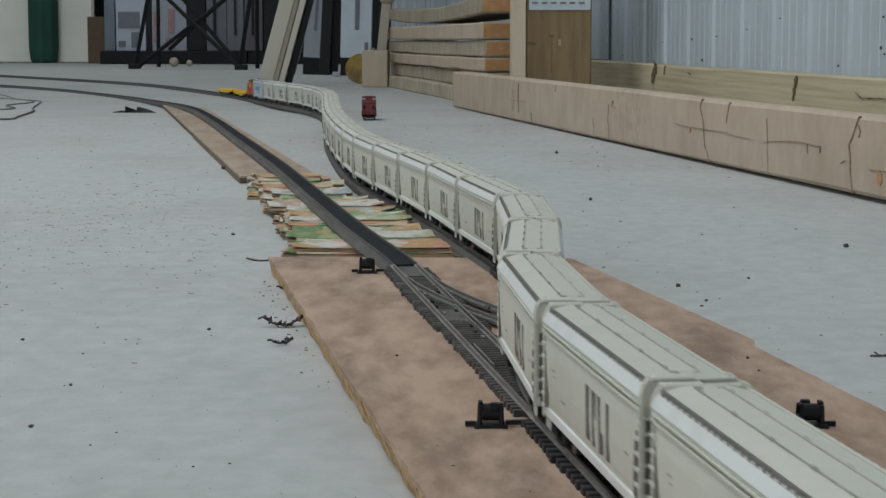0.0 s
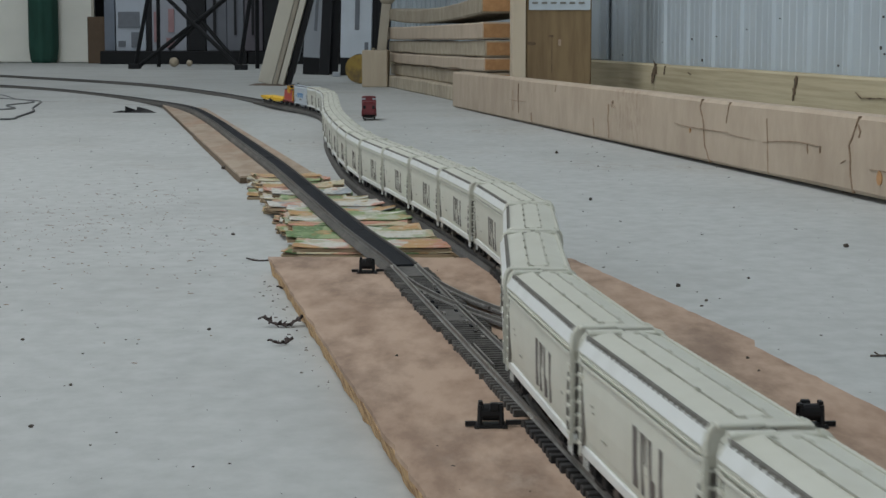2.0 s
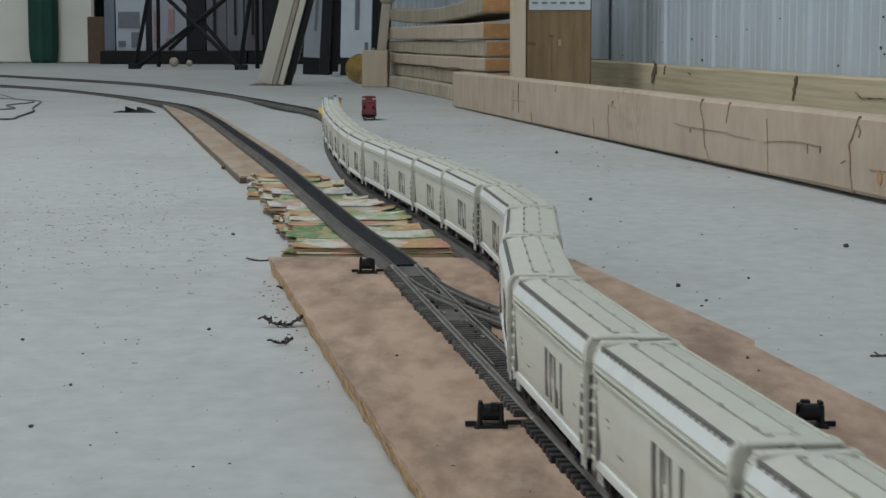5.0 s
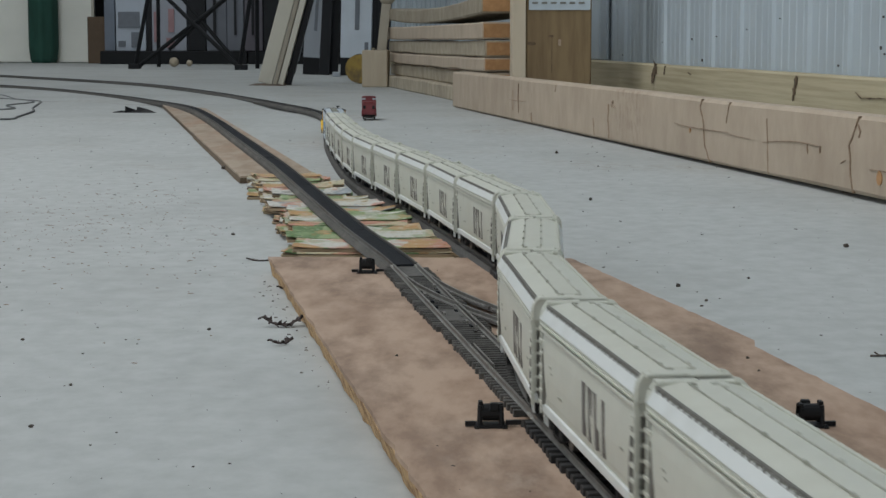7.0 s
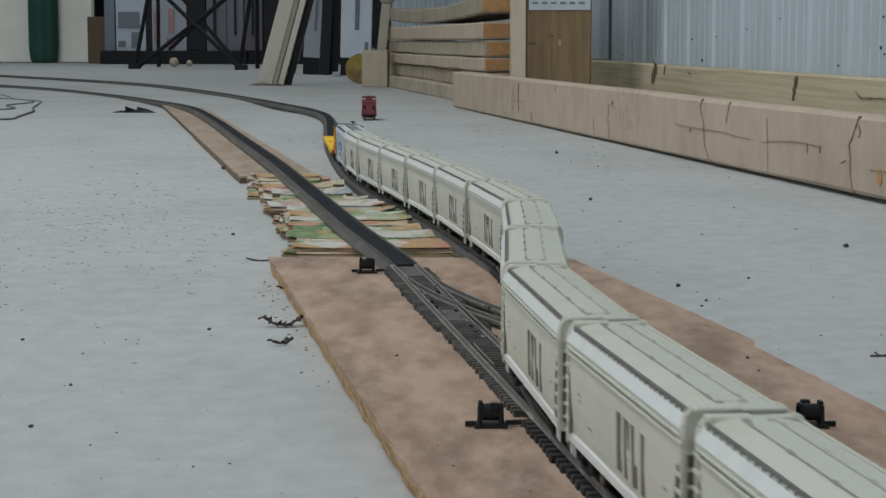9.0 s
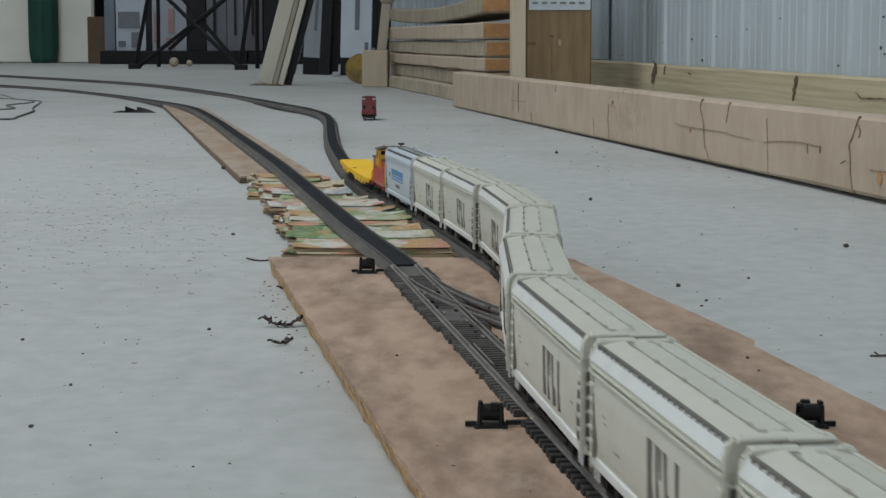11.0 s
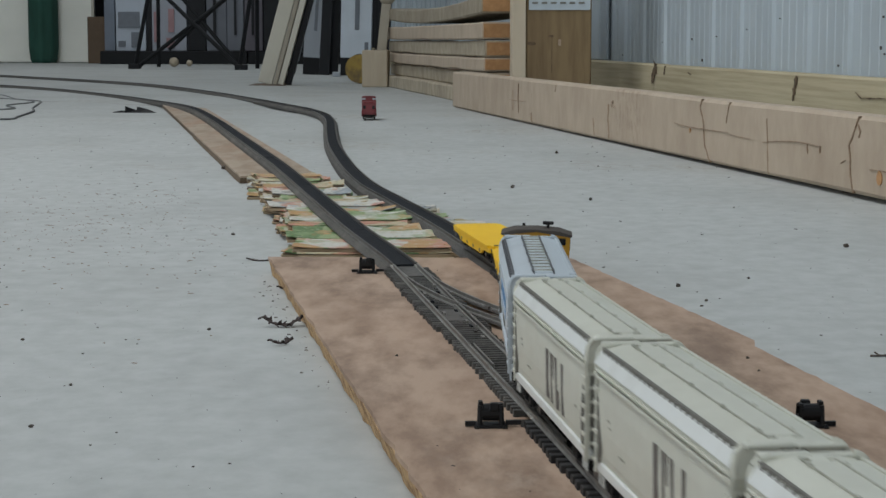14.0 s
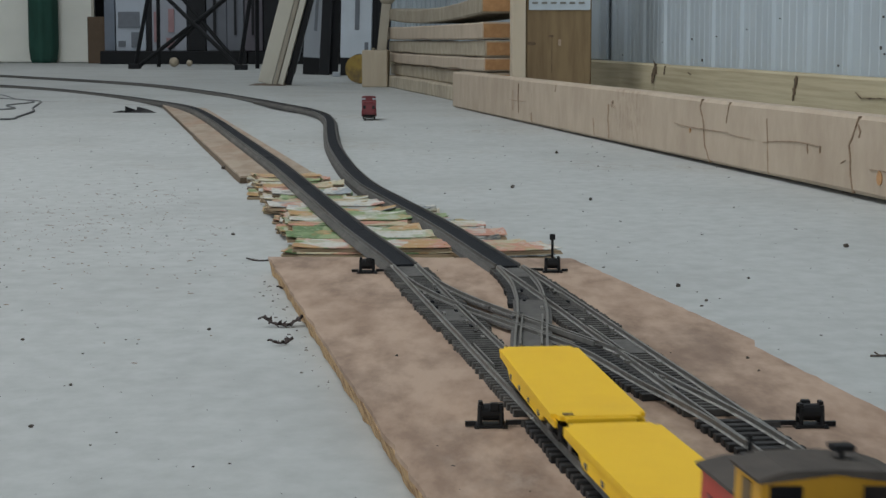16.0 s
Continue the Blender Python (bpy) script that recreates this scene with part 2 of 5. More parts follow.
def printed(name, palette, scale):
    """Printed paper: blocks of flat ink of uneven size under fine type-like speckle; every magazine takes its own part of the pattern."""
    mat = bpy.data.materials.new(name)
    mat.use_nodes = True
    n, l = mat.node_tree.nodes, mat.node_tree.links
    b = n["Principled BSDF"]
    b.inputs["Roughness"].default_value, b.inputs["Specular IOR Level"].default_value = 0.5, 0.3
    tc, info, off = n.new("ShaderNodeTexCoord"), n.new("ShaderNodeObjectInfo"), n.new("ShaderNodeVectorMath")
    off.operation = "MULTIPLY_ADD"
    off.inputs[1].default_value = (1.0, 0.6, 1.0)
    k = n.new("ShaderNodeMath")
    k.operation = "MULTIPLY"
    k.inputs[1].default_value = 17.0
    l.new(info.outputs["Random"], k.inputs[0])
    l.new(tc.outputs["Object"], off.inputs[0])
    l.new(k.outputs[0], off.inputs[2])
    last = None
    for sc, strength in ((scale, 1.0), (scale * 3.1, 0.55), (scale * 11, 0.35)):
        v = n.new("ShaderNodeTexVoronoi")
        v.inputs["Scale"].default_value = sc
        l.new(off.outputs[0], v.inputs["Vector"])
        sep = n.new("ShaderNodeSeparateColor")
        l.new(v.outputs["Color"], sep.inputs[0])
        r = n.new("ShaderNodeValToRGB")
        r.color_ramp.interpolation = "CONSTANT"
        while len(r.color_ramp.elements) < len(palette):
            r.color_ramp.elements.new(1.0)
        for i, c in enumerate(palette):
            r.color_ramp.elements[i].position = i / len(palette)
            r.color_ramp.elements[i].color = (*c, 1)
        l.new(sep.outputs[0], r.inputs[0])
        if last is None:
            last = r.outputs[0]
            continue
        gate = n.new("ShaderNodeMath")
        gate.operation = "GREATER_THAN"
        gate.inputs[1].default_value = 0.62
        l.new(sep.outputs[1], gate.inputs[0])
        amount = n.new("ShaderNodeMath")
        amount.operation = "MULTIPLY"
        amount.inputs[1].default_value = strength
        l.new(gate.outputs[0], amount.inputs[0])
        m = n.new("ShaderNodeMix")
        m.data_type = "RGBA"
        l.new(amount.outputs[0], m.inputs["Factor"])
        l.new(last, m.inputs[6])
        l.new(r.outputs[0], m.inputs[7])
        last = m.outputs[2]
    l.new(last, b.inputs["Base Color"])
    M[name] = mat


CREAM, PALE, GREEN, LEAFY, PINK, ORANGE, SLATE, BLACK = (0.48, 0.42, 0.29), (0.56, 0.55, 0.50), (0.26, 0.34, 0.17), (0.12, 0.20, 0.08), (0.50, 0.25, 0.18), (0.46, 0.28, 0.13), (0.26, 0.29, 0.31), (0.06, 0.06, 0.055)
printed("cover_green", (GREEN, CREAM, LEAFY, GREEN, PALE, ORANGE), 26)
printed("cover_pink", (PINK, CREAM, PALE, PINK, GREEN, ORANGE), 30)
printed("cover_cream", (CREAM, PALE, CREAM, ORANGE, GREEN, SLATE), 34)
printed("cover_grey", (SLATE, PALE, BLACK, SLATE, CREAM, PALE), 30)
printed("cover_orange", (ORANGE, CREAM, PINK, ORANGE, LEAFY, CREAM), 28)
printed("cover_white", (PALE, PALE, SLATE, PALE, CREAM, PINK), 34)
M["paper"] = material("paper", (0.55, 0.53, 0.46), 0.75, grain=60)
M["wire"] = material("wire", (0.11, 0.115, 0.115), 0.6, grain=60)


# ---- mesh helpers ----
def box(bm, x0, x1, y0, y1, z0, z1, bevel=0.0):
    vs = [bm.verts.new(p) for p in ((x0, y0, z0), (x1, y0, z0), (x1, y1, z0), (x0, y1, z0), (x0, y0, z1), (x1, y0, z1), (x1, y1, z1), (x0, y1, z1))]
    fs = [bm.faces.new([vs[i] for i in q]) for q in ((3, 2, 1, 0), (4, 5, 6, 7), (0, 1, 5, 4), (1, 2, 6, 5), (2, 3, 7, 6), (3, 0, 4, 7))]
    if bevel:
        es = list({e for f in fs for e in f.edges})
        bmesh.ops.bevel(bm, geom=es, offset=bevel, segments=2, affect="EDGES", profile=0.5)
    return vs


def cyl(bm, a, b, r, r2=None, seg=10):
    a, b = Vector(a), Vector(b)
    q = (b - a).to_track_quat("Z", "Y").to_matrix().to_4x4()
    bmesh.ops.create_cone(bm, cap_ends=True, segments=seg, radius1=r, radius2=r if r2 is None else r2, depth=(b - a).length,
                          matrix=Matrix.Translation((a + b) / 2) @ q)


def sweep(bm, profile, rows, close=True):
    """Carry a closed profile of (across, up) along rows of (x, y, z, ux, uy): u is the unit vector across."""
    rings = []
    for x, y, z, ux, uy in rows:
        rings.append([bm.verts.new((x + a * ux, y + a * uy, z + h)) for a, h in profile])
    k = len(profile)
    for r0, r1 in zip(rings, rings[1:]):
        for i in range(k):
            bm.faces.new((r0[i], r0[(i + 1) % k], r1[(i + 1) % k], r1[i]))
    bm.faces.new(rings[0][::-1])
    bm.faces.new(rings[-1])


def part(name, bm, mat, parent=None, label="", smooth=False):
    bmesh.ops.recalc_face_normals(bm, faces=bm.faces)
    me = bpy.data.meshes.new(name)
    bm.to_mesh(me)
    bm.free()
    me.materials.append(M[mat])
    if smooth:
        for p in me.polygons:
            p.use_smooth = True
    ob = new(name, me)
    if parent:
        ob.parent = parent
    if label:
        ob["label"] = label
    return ob


def boxes(name, mat, parent, *dims, bevel=0.0, label=""):
    bm = bmesh.new()
    for d in dims:
        box(bm, *d, bevel=bevel)
    return part(name, bm, mat, parent, label)


def thing(name, label, category, group="", m=None):
    ob = tagged(new(name), label, category, group)
    if m is not None:
        ob.matrix_basis = m
    return ob


# ---- plan: the tracks ----
def spline(pts, step=0.012):
    """Smooth line through points (x, y, z), cut into even short steps."""
    P = [Vector(p) for p in pts]
    P = [2 * P[0] - P[1], *P, 2 * P[-1] - P[-2]]
    fine = []
    for a, b, c, d in zip(P, P[1:], P[2:], P[3:]):
        k = max(2, int((c - b).length / 0.004))
        ta, tb, tc = 0.0, (b - a).length ** 0.5, 0.0
        tc = tb + (c - b).length ** 0.5
        td = tc + (d - c).length ** 0.5
        for i in range(k):
            t = tb + (tc - tb) * i / k
            a1 = a * ((tb - t) / (tb - ta)) + b * ((t - ta) / (tb - ta))
            a2 = b * ((tc - t) / (tc - tb)) + c * ((t - tb) / (tc - tb))
            a3 = c * ((td - t) / (td - tc)) + d * ((t - tc) / (td - tc))
            b1 = a1 * ((tc - t) / (tc - ta)) + a2 * ((t - ta) / (tc - ta))
            b2 = a2 * ((td - t) / (td - tb)) + a3 * ((t - tb) / (td - tb))
            fine.append(b1 * ((tc - t) / (tc - tb)) + b2 * ((t - tb) / (tc - tb)))
    fine.append(P[-2])
    return fine


class Line:
    """A track's middle line at rail-top height, by distance run along it."""

    def __init__(self, pts):
        self.p = spline(pts)
        d = [0.0]
        for a, b in zip(self.p, self.p[1:]):
            d.append(d[-1] + (b - a).length)
        self.d = np.array(d)
        self.a = np.array([tuple(v) for v in self.p])

    def at(self, s):
        return Vector([float(np.interp(s, self.d, self.a[:, i])) for i in range(3)])

    def rows(self, s0, s1, step, up=0.0):
        out = []
        for s in np.linspace(s0, s1, max(2, int((s1 - s0) / step))):
            a, b = self.at(s - 0.01), self.at(s + 0.01)
            t = b - a
            k = math.hypot(t.x, t.y) or 1.0
            q = self.at(s)
            out.append((q.x, q.y, q.z + up, -t.y / k, t.x / k))
        return out

    def nearest_y(self, y):
        return float(self.d[int(np.argmin(abs(self.a[:, 1] - y)))])


SLOPE = -0.14


def left_x(y):
    return 0.0286 + SLOPE * (y - 0.874)


def right_x(y):
    return 0.0998 + SLOPE * (y - 0.874)


ZT = 0.018
FAR = [(-2.75, 9.4, 0.02), (-1.896, 7.98, 0.02), (-1.04, 6.43, 0.02), (-0.685, 5.46, 0.02), (-0.525, 5.04, 0.0145), (-0.374, 4.47, 0.0155), (-0.308, 4.254, 0.014),
       (-0.257, 4.0, 0.013), (-0.229, 3.76, 0.012), (-0.198, 3.30, 0.012), (-0.169, 2.88, 0.012), (-0.137, 2.525, 0.012), (-0.108, 2.249, 0.012),
       (-0.0795, 2.027, 0.013), (-0.048, 1.844, 0.014), (0.0, 1.562, 0.016)]
TRAIN = Line(FAR + [(0.032, 1.34, ZT), (0.0455, 1.25, ZT), (0.0515, 1.18, ZT), (0.0525, 1.12, ZT), (0.0505, 1.04, ZT), (0.0465, 0.97, ZT), (0.0435, 0.90, ZT),
                    (0.0433, 0.83, ZT), (0.0480, 0.76, ZT), (left_x(0.68) + 0.0015, 0.68, ZT), (left_x(0.4) + 0.001, 0.4, ZT), (left_x(-6), -6, ZT)])
RIGHT = Line([(0.032, 1.34, ZT), (right_x(1.25), 1.25, ZT), (right_x(0.8), 0.8, ZT), (right_x(-6), -6, ZT)])
LEFT = Line([(-2.4, 7.3, 0.013), (-1.5387, 6.4997, 0.013), (-0.9415, 5.3359, 0.013), (-0.7305, 4.7956, 0.013), (-0.5721, 4.2233, 0.019), (-0.4547, 3.6662, 0.019), (-0.3227, 2.9512, 0.019), (-0.2075, 2.3191, 0.019), (-0.183, 2.1769, 0.019), (-0.1232, 1.8179, 0.019), (-0.0718, 1.5121, 0.019), (-0.0279, 1.2703, 0.019),
             (left_x(1.16), 1.16, ZT), (left_x(0.4), 0.4, ZT), (left_x(-6), -6, ZT)])
CROSS = Line([(left_x(1.24), 1.24, ZT), (left_x(1.17) + 0.003, 1.17, ZT), (0.009, 1.10, ZT), (0.0335, 1.03, ZT), (0.055, 0.975, ZT), (0.077, 0.915, ZT),
              (right_x(0.83) - 0.010, 0.83, ZT), (right_x(0.75) - 0.002, 0.75, ZT), (right_x(0.68), 0.68, ZT)])

# ---- setting ----
def setting():
    # one slab; its top swells a few millimetres under the far track
    crest = FAR[:5]
    xs = [-5.0 + 6.8 * k / 40 for k in range(41)]
    ys = [-6.5 + 22.0 * k / 110 for k in range(111)]
    bm = bmesh.new()
    grid = []
    for y in ys:
        row = []
        for x in xs:
            d = 9.0
            for (xa, ya, _), (xb, yb, _) in zip(crest, crest[1:]):
                u = max(0.0, min(1.0, ((x - xa) * (xb - xa) + (y - ya) * (yb - ya)) / ((xb - xa) ** 2 + (yb - ya) ** 2)))
                d = min(d, math.hypot(x - xa - u * (xb - xa), y - ya - u * (yb - ya)))
            fade = max(0.0, min(1.0, (y - 4.7) / 0.7))
            row.append(bm.verts.new((x, y, 0.0117 * fade * math.exp(-(d / 0.42) ** 2))))
        grid.append(row)
    for a, b in zip(grid, grid[1:]):
        for k in range(40):
            bm.faces.new((a[k], a[k + 1], b[k + 1], b[k]))
    rim = [grid[0][k] for k in range(41)] + [grid[k][40] for k in range(1, 111)] + [grid[110][k] for k in range(39, -1, -1)] + [grid[k][0] for k in range(109, 0, -1)]
    low = [bm.verts.new((v.co.x, v.co.y, -0.12)) for v in rim]
    for k in range(len(rim)):
        j = (k + 1) % len(rim)
        bm.faces.new((rim[k], rim[j], low[j], low[k]))
    bm.faces.new(low)
    tagged(part("floor", bm, "concrete"), "pale grey trowelled concrete floor with dust", "floor", kind="structure")
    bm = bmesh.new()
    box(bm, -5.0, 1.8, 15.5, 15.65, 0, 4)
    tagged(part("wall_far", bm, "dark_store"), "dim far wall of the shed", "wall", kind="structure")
    bm = bmesh.new()
    box(bm, -5.15, -5.0, 3.8, 15.65, 0, 4)
    box(bm, -5.15, -5.0, -6.65, -1.8, 0, 4)
    box(bm, -5.15, -5.0, -1.8, 3.8, 3.5, 4)
    tagged(part("wall_side", bm, "roof_steel"), "shed side wall with an open doorway", "wall", kind="structure")
    bm = bmesh.new()
    box(bm, -5.0, -3.4, -6.65, -6.5, 0, 4)
    box(bm, 1.0, 1.8, -6.65, -6.5, 0, 4)
    box(bm, -3.4, 1.0, -6.65, -6.5, 3.3, 4)
    tagged(part("wall_back", bm, "roof_steel"), "shed end wall with an open doorway", "wall", kind="structure")
    # unseen ceiling; its two openings are added for the fill lamps
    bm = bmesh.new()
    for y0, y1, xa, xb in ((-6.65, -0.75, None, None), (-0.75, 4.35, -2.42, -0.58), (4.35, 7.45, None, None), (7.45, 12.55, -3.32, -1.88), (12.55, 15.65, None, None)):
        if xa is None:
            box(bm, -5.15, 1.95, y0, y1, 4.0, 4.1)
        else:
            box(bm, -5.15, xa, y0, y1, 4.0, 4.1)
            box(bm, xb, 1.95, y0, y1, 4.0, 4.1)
    tagged(part("ceiling", bm, "roof_steel"), "unseen pale sheet steel roof lining with two added lamp openings", "ceiling", kind="structure")


setting()


# ---- tracks ----
GAUGE = 0.0165


def rails(parent, line, s0, s1, step=0.03, mat="rail"):
    for side in (-1, 1):
        bm = bmesh.new()
        c = side * GAUGE / 2
        sweep(bm, [(c - 0.0013, -0.0026), (c + 0.0013, -0.0026), (c + 0.0005, -0.0019), (c + 0.0006, 0.0), (c - 0.0006, 0.0), (c - 0.0005, -0.0019)], line.rows(s0, s1, step))
        part("rail", bm, mat, parent)


def roadbed(parent, line, s0, s1, deep):
    """Moulded track sections: ballast shoulders and a dark bed between the rails, butted end to end."""
    n = round((s1 - s0) / 0.229)
    for i in range(n):
        a, b = s0 + (s1 - s0) * i / n, s0 + (s1 - s0) * (i + 1) / n - 0.0008
        rows = line.rows(a, b, 0.035)
        if random.random() < 0.35:
            rows = [(x, y, z + random.uniform(-0.0003, 0.0003), u, v) for x, y, z, u, v in rows]
        bm = bmesh.new()
        sweep(bm, [(-0.0137, -deep), (0.0137, -deep), (0.0135, -0.0062), (0.0112, -0.0028), (-0.0112, -0.0028), (-0.0135, -0.0062)], rows)
        part("roadbed", bm, "roadbed", parent)
        bm = bmesh.new()
        sweep(bm, [(-0.0071, -0.0038), (0.0071, -0.0038), (0.0071, -0.0014), (-0.0071, -0.0014)], rows)
        part("centre_bed", bm, "centre_bed", parent)


TIE_MESHES = {}


def tie_mesh(w, depth, mat):
    if w not in TIE_MESHES:
        bm = bmesh.new()
        box(bm, -w / 2, w / 2, -depth, depth, -0.0032, 0.0, 0.0004)
        me = bpy.data.meshes.new("tie")
        bm.to_mesh(me)
        bm.free()
        me.materials.append(M[mat])
        TIE_MESHES[w] = me
    return TIE_MESHES[w]


def ties(parent, line, s0, s1, pitch=0.0068, w=0.031, depth=0.0016, mat="tie"):
    n = int((s1 - s0) / pitch)
    for i in range(n):
        s = s0 + (i + 0.5) * pitch
        q, f = line.at(s), line.at(s + 0.004) - line.at(s - 0.004)
        ob = new("tie", tie_mesh(w, depth, mat))
        ob.parent = parent
        ob.matrix_basis = Matrix.Translation((q.x, q.y, q.z - 0.0026)) @ Matrix.Rotation(math.atan2(f.y, f.x) - math.pi / 2 + random.gauss(0, 0.02), 4, "Z") @ Matrix.Translation((random.gauss(0, 0.0004), 0, 0))


def tracks():
    t = thing("model_track", "black roadbed model railway track curving over the concrete", "model track", "model tracks")
    e = TRAIN.nearest_y(1.262)
    a, b = TRAIN.nearest_y(4.9), TRAIN.nearest_y(1.80)
    roadbed(t, TRAIN, 0.0, a, 0.0085)
    roadbed(t, TRAIN, a, b, 0.0118)
    roadbed(t, TRAIN, b, e, 0.0088)
    rails(t, TRAIN, 0.0, e, mat="rail_dull")
    t = thing("model_track", "black roadbed model railway track raised on a plank", "model track", "model tracks")
    e = LEFT.nearest_y(1.262)
    a = LEFT.nearest_y(2.2)
    roadbed(t, LEFT, 0.0, a, 0.0101)
    roadbed(t, LEFT, a, e, 0.0072)
    rails(t, LEFT, 0.0, e, mat="rail_dull")
    x = thing("double_crossover", "scissors crossover of dark plastic ties and nickel rails on plywood", "model track", "model tracks")
    for line in (LEFT, RIGHT):
        a, b = line.nearest_y(1.258), line.nearest_y(-6)
        rails(x, line, a, line.nearest_y(0.05), 0.06)
        ties(x, line, a, line.nearest_y(1.0), w=0.0305)
        ties(x, line, line.nearest_y(1.0), line.nearest_y(0.765), w=0.0262)
        ties(x, line, line.nearest_y(0.755), line.nearest_y(0.30), pitch=0.0086, w=0.0275, depth=0.0024, mat="tie_black")
        # bare rail joiners where the sections meet
        for y in (1.255, 0.757):
            s = line.nearest_y(y)
            q, f = line.at(s), line.at(s + 0.004) - line.at(s - 0.004)
            for side in (-1, 1):
                ob = boxes("rail_joiner", "bare_metal", x, (-0.0014, 0.0014, -0.005, 0.005, -0.0026, -0.0014))
                ob.matrix_basis = Matrix.Translation(q) @ Matrix.Rotation(math.atan2(f.y, f.x) - math.pi / 2, 4, "Z") @ Matrix.Translation((side * GAUGE / 2, 0, 0))
    a, b = TRAIN.nearest_y(1.255), TRAIN.nearest_y(0.70)
    rails(x, TRAIN, a, b, 0.015)
    ties(x, TRAIN, TRAIN.nearest_y(1.235), TRAIN.nearest_y(1.085), w=0.0275)
    ties(x, TRAIN, TRAIN.nearest_y(0.90), TRAIN.nearest_y(0.80), w=0.0262)
    a, b = CROSS.nearest_y(1.235), CROSS.nearest_y(0.70)
    rails(x, CROSS, a, b, 0.015)
    ties(x, CROSS, CROSS.nearest_y(1.19), CROSS.nearest_y(1.13), w=0.0262)
    ties(x, CROSS, CROSS.nearest_y(0.95), CROSS.nearest_y(0.80), w=0.0275)
    # guard rails beside the frogs
    for line, y0, y1, off in ((LEFT, 1.07, 0.99, 0.0055), (RIGHT, 0.99, 0.91, -0.0055), (LEFT, 0.93, 0.87, -0.0055), (RIGHT, 1.12, 1.05, 0.0055), (TRAIN, 1.03, 0.93, 0.0055),
                              (TRAIN, 1.03, 0.93, -0.0055), (CROSS, 1.03, 0.93, 0.0055), (CROSS, 1.03, 0.93, -0.0055)):
        bm = bmesh.new()
        sweep(bm, [(off - 0.0007, -0.0026), (off + 0.0007, -0.0026), (off + 0.0005, -0.0002), (off - 0.0005, -0.0002)], line.rows(line.nearest_y(y0), line.nearest_y(y1), 0.012))
        part("guard_rail", bm, "rail", x)
    # dark plastic webs that hold the points and frogs
    for line, y0, y1, hw in ((LEFT, 1.258, 1.21, 0.0065), (RIGHT, 1.258, 1.21, 0.0065), (TRAIN, 1.10, 0.90, 0.0108), (LEFT, 1.06, 1.02, 0.006), (RIGHT, 0.95, 0.91, 0.006)):
        bm = bmesh.new()
        sweep(bm, [(-hw, -0.0034), (hw, -0.0034), (hw, -0.0021), (-hw, -0.0021)], line.rows(line.nearest_y(y0), line.nearest_y(y1), 0.02))
        part("web", bm, "web_grey", x)
    # narrow webs under the two rails of the crossing line, with open triangles between them
    for off in (-GAUGE / 2, GAUGE / 2):
        bm = bmesh.new()
        sweep(bm, [(off - 0.0030, -0.0036), (off + 0.0030, -0.0036), (off + 0.0030, -0.0023), (off - 0.0030, -0.0023)], CROSS.rows(CROSS.nearest_y(1.14), CROSS.nearest_y(0.93), 0.02))
        part("web", bm, "web_grey", x)
    # hinge and frog blocks beside the rails
    for line, y0, y1, n in ((LEFT, 1.20, 0.96, 16), (RIGHT, 1.20, 0.78, 26), (TRAIN, 1.16, 0.90, 10), (CROSS, 1.16, 0.84, 12)):
        for i in range(n):
            s = line.nearest_y(y0 + (y1 - y0) * (i + random.random() * 0.8) / n)
            q, f = line.at(s), line.at(s + 0.004) - line.at(s - 0.004)
            ob = boxes("fixing_block", random.choice(("tie", "rail", "rail", "web_grey", "centre_bed")), x, (-0.0009, 0.0009, -0.0028, 0.0028, -0.0026, random.uniform(-0.0018, -0.0006)))
            ob.matrix_basis = Matrix.Translation(q) @ Matrix.Rotation(math.atan2(f.y, f.x) - math.pi / 2, 4, "Z") @ Matrix.Translation((random.choice((-1, 1)) * random.uniform(0.0035, 0.0062), 0, 0))
    return x


tracks()

# ---- the train ----
RUN = [(0, 0.0), (3.5, 1.008), (7.0, 2.022), (9.0, 2.582), (12.5, 3.542), (14.25, 4.053), (16.0, 4.546)]
TAIL = 4.625


def run(t):
    """Metres that the train has gone after t seconds."""
    k = next(i for i in range(len(RUN) - 1) if t <= RUN[i + 1][0] + 1e-6)

    def slope(i):
        a, b = RUN[max(i - 1, 0)], RUN[min(i + 1, len(RUN) - 1)]
        return (b[1] - a[1]) / (b[0] - a[0])

    (t0, d0), (t1, d1) = RUN[k], RUN[k + 1]
    h = t1 - t0
    u = (t - t0) / h
    return d0 * (2 * u ** 3 - 3 * u * u + 1) + slope(k) * h * (u ** 3 - 2 * u * u + u) + d1 * (3 * u * u - 2 * u ** 3) + slope(k + 1) * h * (u ** 3 - u * u)


def car_pose(s, reach):
    a, b = TRAIN.at(s - reach), TRAIN.at(s + reach)
    f = b - a
    m = (a + b) / 2
    return Matrix.Translation(m) @ Matrix.Rotation(math.atan2(f.y, f.x), 4, "Z")


def truck(parent, x, name="truck"):
    """Four-wheeled bogie: side frames, bolster, axles and wheels."""
    e = part(name, *truck_frame(), parent)
    e.matrix_basis = Matrix.Translation((x, 0, 0))
    for wx in (-0.0105, 0.0105):
        bm = bmesh.new()
        for sy in (-1, 1):
            cyl(bm, (wx, sy * 0.0072, 0.0053), (wx, sy * 0.0098, 0.0053), 0.0054, seg=16)
        cyl(bm, (wx, -0.0125, 0.0053), (wx, 0.0125, 0.0053), 0.001, seg=6)
        part("wheelset", bm, "wheel", e)
    return e


